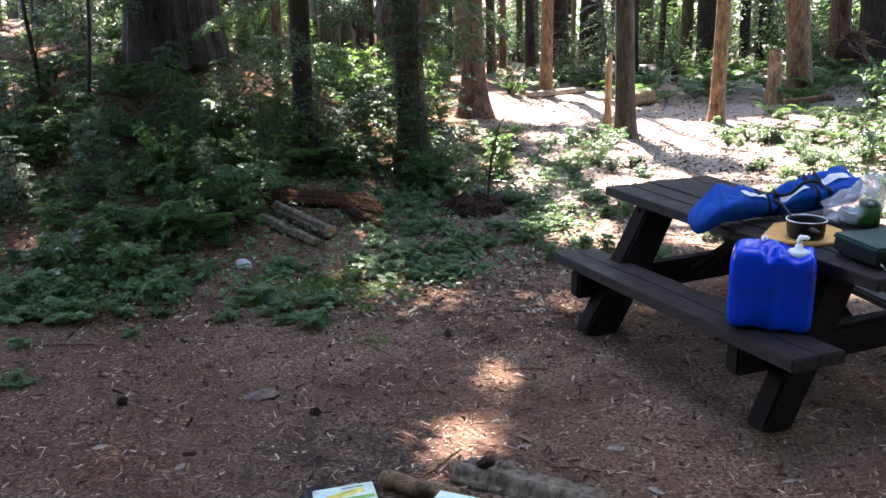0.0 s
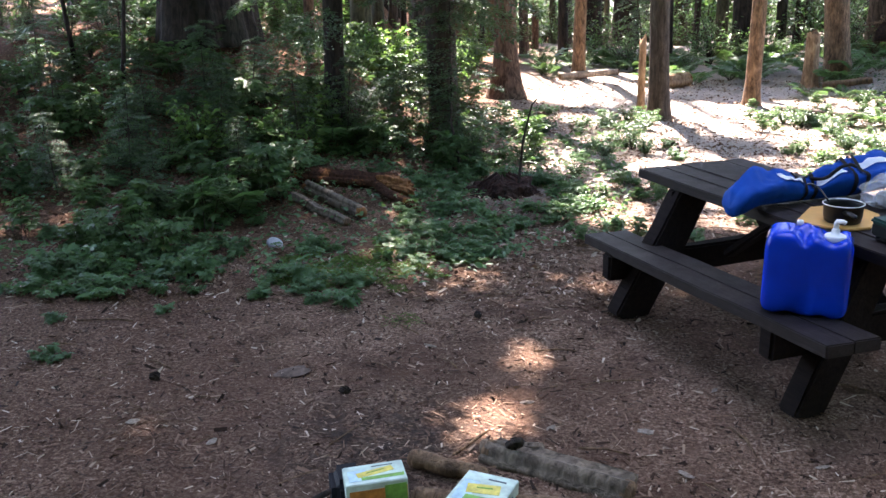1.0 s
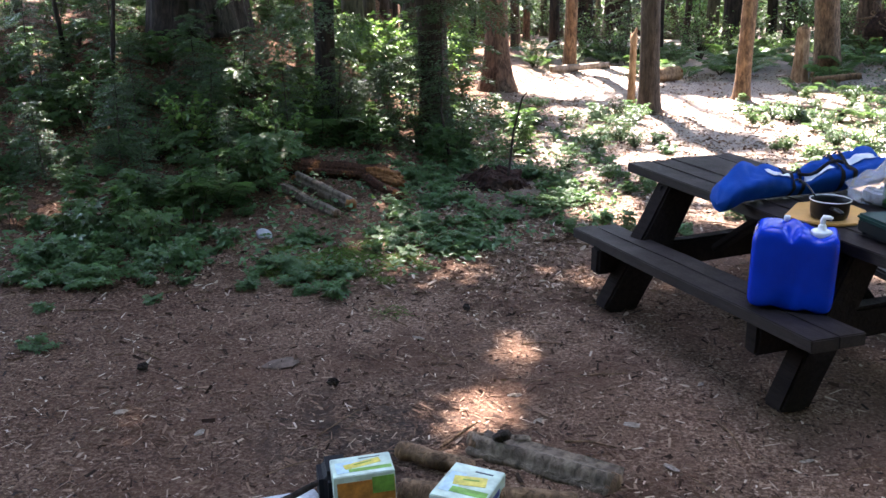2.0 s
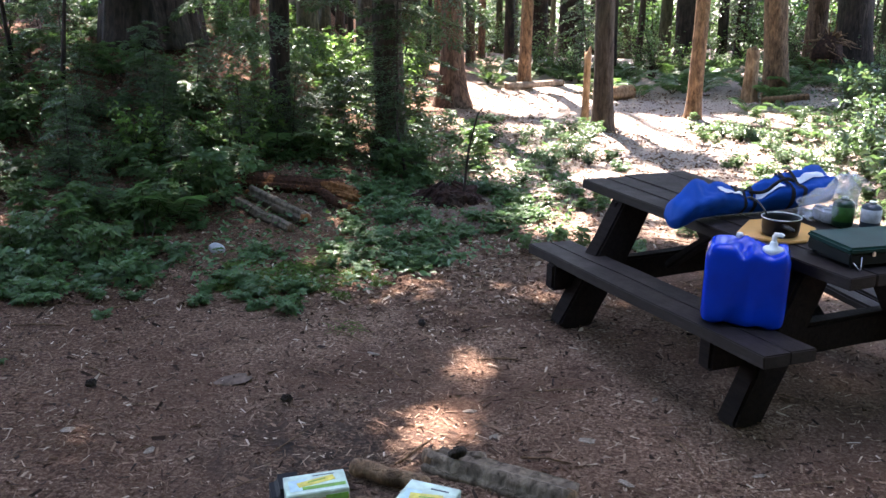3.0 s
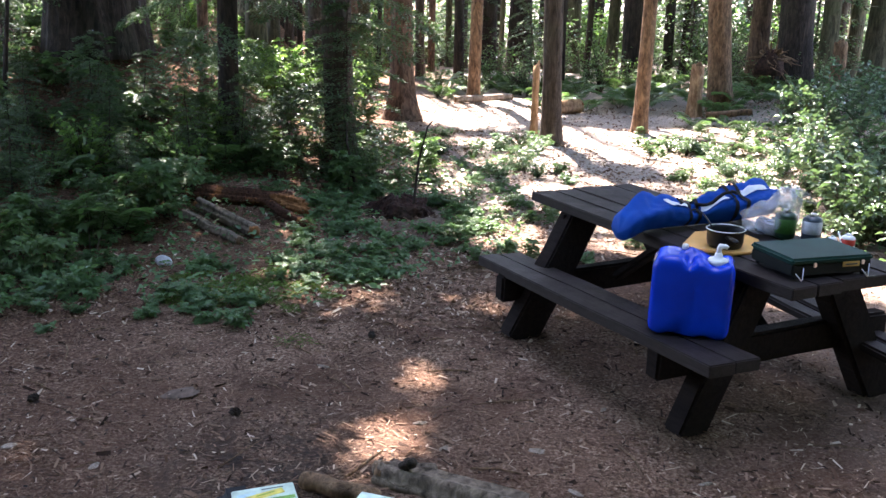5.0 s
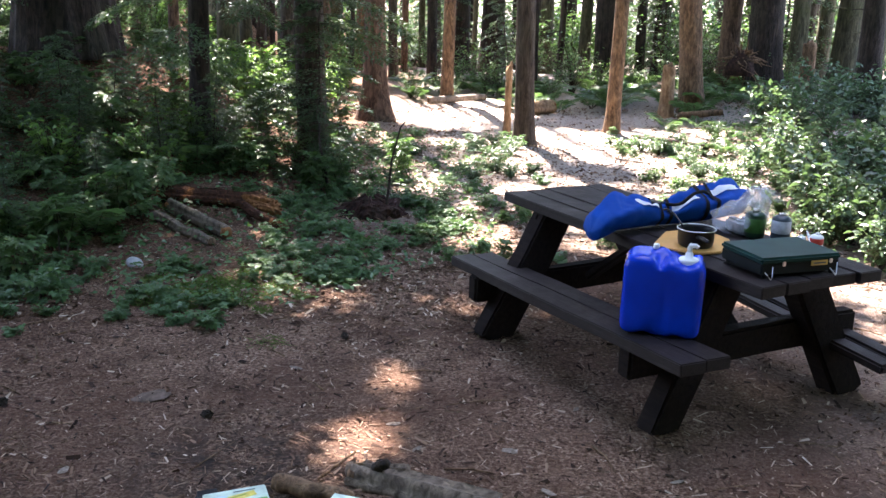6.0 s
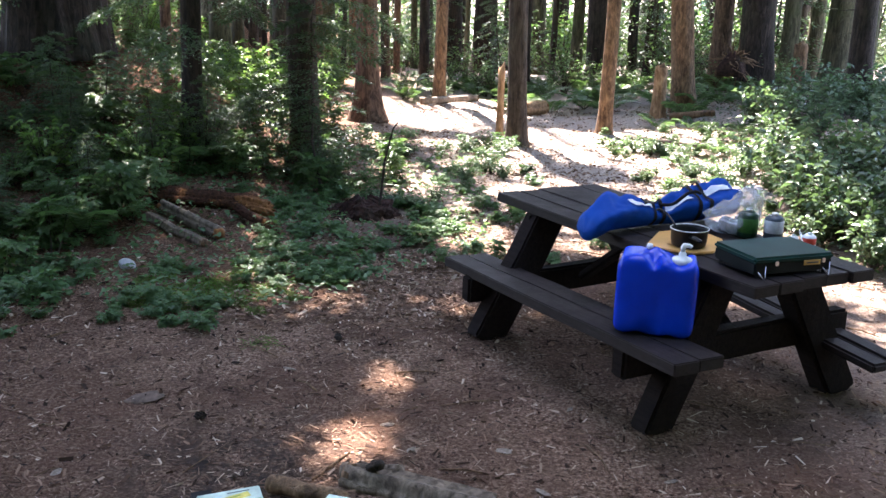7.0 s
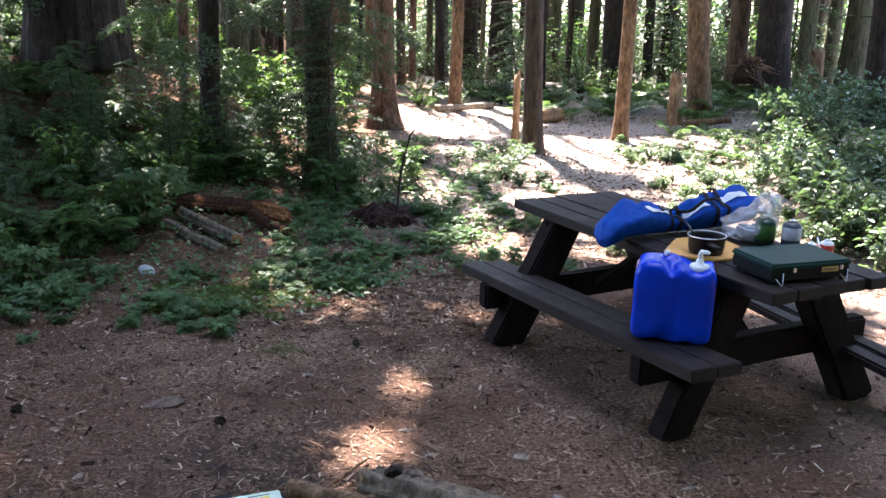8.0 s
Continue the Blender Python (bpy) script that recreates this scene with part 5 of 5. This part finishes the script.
for x, y, s in ((-3.7, 7.5, 0.5), (-3.2, 8.3, 0.5), (-2.75, 7.5, 0.4), (-4.7, 8.2, 0.55), (-2.2, 8.9, 0.55), (-1.30, 9.45, 1.15), (-1.2, 9.1, 0.5), (-3.2, 9.2, 0.45), (-5.4, 9.2, 0.6), (-5.0, 7.0, 0.5), (-3.5, 8.8, 0.6), (-4.2, 7.2, 0.45), (-3.2, 6.9, 0.35), (-4.6, 9.4, 0.7), (-2.55, 8.5, 0.5), (-3.9, 8.3, 0.5)):
    plant("hemlock", x, y, s, 5)
for x, y, s in ((-2.38, 8.95, 0.75), (-2.15, 9.05, 0.6), (-1.5, 9.4, 0.7), (-1.22, 9.35, 0.6), (-1.75, 9.1, 0.5), (-2.7, 9.0, 0.6)):
    plant("shrub", x, y, s)
for x, y, s in ((-2.6, 8.2, 0.8), (-3.3, 8.0, 0.9), (-2.55, 8.9, 0.9)):
    plant("lime", x, y, s)
for x, y, s in ((-3.1, 8.7, 1.1), (-3.35, 8.5, 0.9), (-2.43, 7.25, 0.9), (-2.65, 6.95, 0.75), (-4.6, 8.0, 1.0), (-4.0, 9.3, 0.9), (-5.3, 8.8, 0.9)):
    plant("maple", x, y, s)
scatter("cover", 56, (-3.5, -1.3, 5.15, 6.3), (0.35, 0.8), lambda x, y: abs(x + 2.1) > 0.2 and ((x + 1.5) / 0.5) ** 2 + ((y - 5.95) / 0.35) ** 2 > 1, 0.14)
scatter("cover", 24, (-2.5, -0.6, 6.15, 6.9), (0.4, 0.65), lambda x, y: abs(x + 2.1) > 0.22 and x > -1.3, 0.14)
for x, y, s in ((-3.6, 15.2, 1.5), (-3.1, 14.6, 1.4), (-2.7, 15.0, 1.5), (-2.4, 15.8, 1.4), (-3.3, 16.4, 1.7), (-2.1, 15.0, 1.3)):
    plant("lime", x, y, s)
scatter("cover", 32, (-1.4, 0.15, 7.2, 8.8), (0.45, 0.8), on_bank, 0.15)
scatter("cover", 30, (-1.4, 0.25, 6.0, 7.5), (0.35, 0.65), lambda x, y: y > edge_y(x) + 0.2, 0.16)
# sunlit edge of the clearing
scatter("glossy", 24, (2.5, 5.0, 6.6, 9.0), (0.55, 0.9), lambda x, y: x > 2.9 + 0.1 * (y - 7), 0.3)
scatter("glossy", 84, (2.5, 7.5, 7.0, 15.5), (0.45, 0.95), lambda x, y: x > 2.85 + 0.20 * (y - 7), 0.3)
scatter("lime", 20, (-5.0, -1.5, 13.6, 18.5), (0.7, 1.2), lambda x, y: not (x > -1.9 and y < 15.2), 0.35)
scatter("fern", 22, (0.9, 5.0, 14.6, 18.5), (0.8, 1.3), lambda x, y: y > 15.0 or x > 3.4, 0.4)
scatter("shrub", 26, (0.5, 9.0, 17.5, 24.0), (0.8, 1.4), None, 0.6)
scatter("cover", 16, (0.2, 3.0, 6.3, 9.0), (0.5, 0.8), lambda x, y: not (0.2 < x < 2.2 and 3 < y < 6.5), 0.2)
for x, y, s in ((-2.66, 4.27, 0.5), (-1.55, 5.2, 0.35), (-2.35, 5.0, 0.35), (-1.3, 5.55, 0.35), (-2.9, 4.75, 0.4)):
    plant("cover", x, y, s)
scatter("seedling", 5, (0.0, 1.0, 6.5, 9.0), (0.4, 0.6), None, 0.25)
scatter("shrub", 16, (-5.8, -3.4, 12.3, 16.0), (0.7, 1.1), None, 0.4)
scatter("glossy", 22, (2.3, 3.9, 8.0, 12.8), (0.16, 0.40), None, 0.2)
scatter("cover", 14, (1.9, 3.9, 7.8, 13.2), (0.35, 0.9), None, 0.15)
scatter("seedling", 44, (1.9, 3.9, 7.8, 13.2), (0.3, 0.6), None, 0.15)
scatter("fern", 12, (2.6, 4.4, 9.0, 14.0), (0.4, 0.7), None, 0.3)
scatter("cover", 26, (-0.9, 0.9, 8.3, 12.4), (0.4, 0.9), None, 0.22)
scatter("glossy", 14, (-0.6, 0.7, 8.0, 11.5), (0.15, 0.32), None, 0.3)
scatter("shrub", 26, (-10, -5.5, 8.5, 16.0), (0.6, 1.1), None, 0.5)
scatter("shrub", 26, (-1.2, 6.5, 16.9, 19.5), (0.5, 0.9), None, 0.4)
scatter("fern", 26, (-1.0, 6.0, 16.9, 19.5), (0.7, 1.1), None, 0.4)
# understory deep in the forest
scatter("shrub", 100, (-14, 14, 19, 34), (1.3, 2.6), None, 0.8)
scatter("lime", 26, (-14, 15, 20, 38), (1.5, 3.0), None, 0.8)
scatter("hemlock", 34, (-12, 14, 20, 36), (1.0, 2.2), None, 1.2)


def far_woods():
    """The leafy depth of the forest, past counting."""
    r = np.random.default_rng(12)
    n = 42000
    y = 30 + 24 * r.random(n)
    x = (r.random(n) * 2 - 1) * (0.62 * y + 4)
    clump = np.array([noise.noise(Vector((a * 0.35, b * 0.35, 0))) for a, b in zip(x, y)])
    z = -1.6 + r.random(n) ** 1.3 * (4.5 + 3.0 * clump)
    P = np.stack([x, y, z], 1)
    D = r.normal(size=(n, 3)) * [1, 1, 0.4]
    N = np.tile([0, 0, 1.0], (n, 1)) + r.normal(size=(n, 3)) * 0.5
    L = 0.16 + 0.2 * r.random(n)
    ob = new("far_undergrowth", soup("far_undergrowth", [leaves(P, D, N, L, L * 0.6)], MAT["leaf_far"]))
    tagged(ob, "dense sunlit green undergrowth deep in the forest", "undergrowth", kind="stuff")


far_woods()

# ---------------------------------------------------------------- litter on the ground


def flakes(P, D, N, L, W, seed):
    """Four-cornered splinters and bark flakes with uneven ends."""
    r = np.random.default_rng(seed)
    D = unit(D)
    S = unit(np.cross(D, N))
    L, W = L[:, None], W[:, None]
    k = 0.75 + 0.5 * r.random((4, len(P), 1))
    w = 0.05 + 0.55 * r.random((4, len(P), 1))
    q = [P - D * L * 0.5 * k[0] + S * W * w[0], P + D * L * 0.5 * k[1] + S * W * w[1], P + D * L * 0.5 * k[2] - S * W * w[2], P - D * L * 0.5 * k[3] - S * W * w[3]]
    i = np.arange(len(P))[:, None] * 4
    return np.stack(q, 1).reshape(-1, 3), np.concatenate([i + [[0, 1, 2]], i + [[0, 2, 3]]])


def lay(n, box, seed, test, length, width, mat, name, label, cat, upright=0.25, full=False, lift=0.004, power=1.0, fade=None):
    r = np.random.default_rng(seed)
    x0, x1, y0, y1 = box
    P = []
    while len(P) < n:
        x, y = x0 + (x1 - x0) * r.random(), y0 + (y1 - y0) * r.random() ** power
        if fade and r.random() > smooth(fade, fade * 0.45, math.hypot(x, y - 4.8)):
            continue
        if test(x, y):
            P.append((x, y, ground_z(x, y) + lift + 0.006 * r.random()))
    a = r.random(n) * 6.28
    D = np.stack([np.cos(a), np.sin(a), r.normal(size=n) * upright * 0.6], 1)
    N = np.tile([0, 0, 1.0], (n, 1)) + r.normal(size=(n, 3)) * upright
    L = length[0] + (length[1] - length[0]) * r.random(n) ** 2
    W = width[0] + (width[1] - width[0]) * r.random(n) ** 1.5
    blades = flakes(np.array(P), D, N, L, W, seed) if full is None else leaves(np.array(P), D, N, L, W, 0.15, 0.08, full)
    tagged(new(name, soup(name, [blades], MAT[mat])), label, cat, kind="stuff")


floor_box = (-9, 9, -4, 10)
open_floor = lambda x, y: y < edge_y(x) + 0.5 or x > 0.3
lay(85000, floor_box, 5, open_floor, (0.006, 0.05), (0.002, 0.010), "chip", "needle_litter", "brown needles and tiny wood chips over the soil", "litter", 0.3, None, fade=7.5)
lay(18000, floor_box, 17, open_floor, (0.008, 0.060), (0.006, 0.024), "chip_dark", "bark_crumbs", "dark bark crumbs and rotted needles on the soil", "litter", 0.4, None, fade=7.5)
lay(32000, floor_box, 6, open_floor, (0.008, 0.070), (0.004, 0.018), "dry_leaf", "wood_chips", "pale wood chips and bark flakes scattered on soil", "litter", 0.35, None, fade=7.5)
lay(17000, (-6, 4, 5.2, 13), 7, lambda x, y: y > edge_y(x) - 0.3, (0.02, 0.08), (0.010, 0.034), "dry_leaf", "fallen_leaves", "dry fallen leaves over the bank and clearing", "leaves", 0.5, True)
lay(2200, (-1.4, 0.4, 5.3, 7.4), 18, lambda x, y: noise.noise(Vector((x * 2.1, y * 2.1, 14))) > -0.15, (0.02, 0.075), (0.008, 0.028), "dry_leaf", "fallen_leaves", "dry curled leaves at the foot of the bank", "leaves", 0.5, True)
lay(2600, (-0.9, 1.0, 4.9, 8.4), 8, lambda x, y: abs(x - 0.1 * (y - 5)) < 0.65, (0.015, 0.07), (0.006, 0.024), "dry_leaf", "fallen_leaves", "pale dry leaves where the path meets the bank", "leaves", 0.4, True)
lay(12000, (-2.3, 0.5, 5.2, 6.9), 9, lambda x, y: y > edge_y(x) - 0.12 and noise.noise(Vector((x * 1.7, y * 1.7, 4))) + 0.7 * noise.noise(Vector((x * 6, y * 6, 9))) - 1.1 * max(0.0, math.hypot((x + 1.45) / 1.1, (y - 6.0) / 0.7) - 0.45) > -0.12, (0.010, 0.050), (0.004, 0.012), "moss", "moss_and_grass", "low bright green moss and grass at the foot of the bank", "moss", 1.0)
lay(9000, (-6, 0.4, 5.5, 12), 10, lambda x, y: y > edge_y(x) and noise.noise(Vector((x * 1.3, y * 1.3, 8))) > -0.25, (0.03, 0.075), (0.02, 0.045), "leaf_blue", "ground_cover", "small low green leaves carpeting the bank", "ground cover", 0.45, True, 0.05)
lay(5000, (1.2, 7.0, 6.5, 15), 11, lambda x, y: x > 2.5 + (0.8 if y > 10 else 0), (0.03, 0.075), (0.02, 0.045), "leaf_glossy", "ground_cover", "small glossy leaves at the sunlit forest edge", "ground cover", 0.5, True, 0.06)
lay(12000, (-1.6, 5.5, 7.5, 16.5), 14, lambda x, y: y > 9 or x < 1.5, (0.02, 0.08), (0.008, 0.035), "dry_leaf", "clearing_litter", "pale dry leaves and bark over the sunlit clearing", "litter", 0.6, True)
lay(110, (-2.2, -1.6, 3.35, 3.9), 15, lambda x, y: (x + 1.86) ** 2 + (y - 3.6) ** 2 < 0.03, (0.03, 0.11), (0.003, 0.007), "dry_leaf", "dry_grass", "dry straw-coloured grass tuft", "grass", 0.5)
lay(70, (-1.1, -0.8, 4.8, 5.1), 16, lambda x, y: (x + 0.95) ** 2 + (y - 4.95) ** 2 < 0.012, (0.04, 0.10), (0.003, 0.006), "moss", "grass_tuft", "small green grass tuft growing in the duff", "grass", 1.0)
twigs = random.Random(6)
pieces = []
for i in range(140):
    x, y = twigs.uniform(-3.5, 3.5), twigs.uniform(2.6, 7.5)
    a, ln, r = twigs.uniform(0, 6.28), twigs.uniform(0.08, 0.32), twigs.uniform(0.002, 0.005)
    d = Vector((math.cos(a), math.sin(a), 0)) * ln
    p = Vector((x, y, ground_z(x, y) + 0.008))
    pieces.append(tube([(*p, r), (*(p + d * 0.5 + Vector((0.01, 0.01, 0.006))), r), (*(p + d), r * 0.6)], 5))
tagged(new("twigs", mesh_of("twigs", *joined(pieces), MAT["bark_tan"], True)), "thin dry twigs scattered over the forest floor", "twigs", kind="stuff")
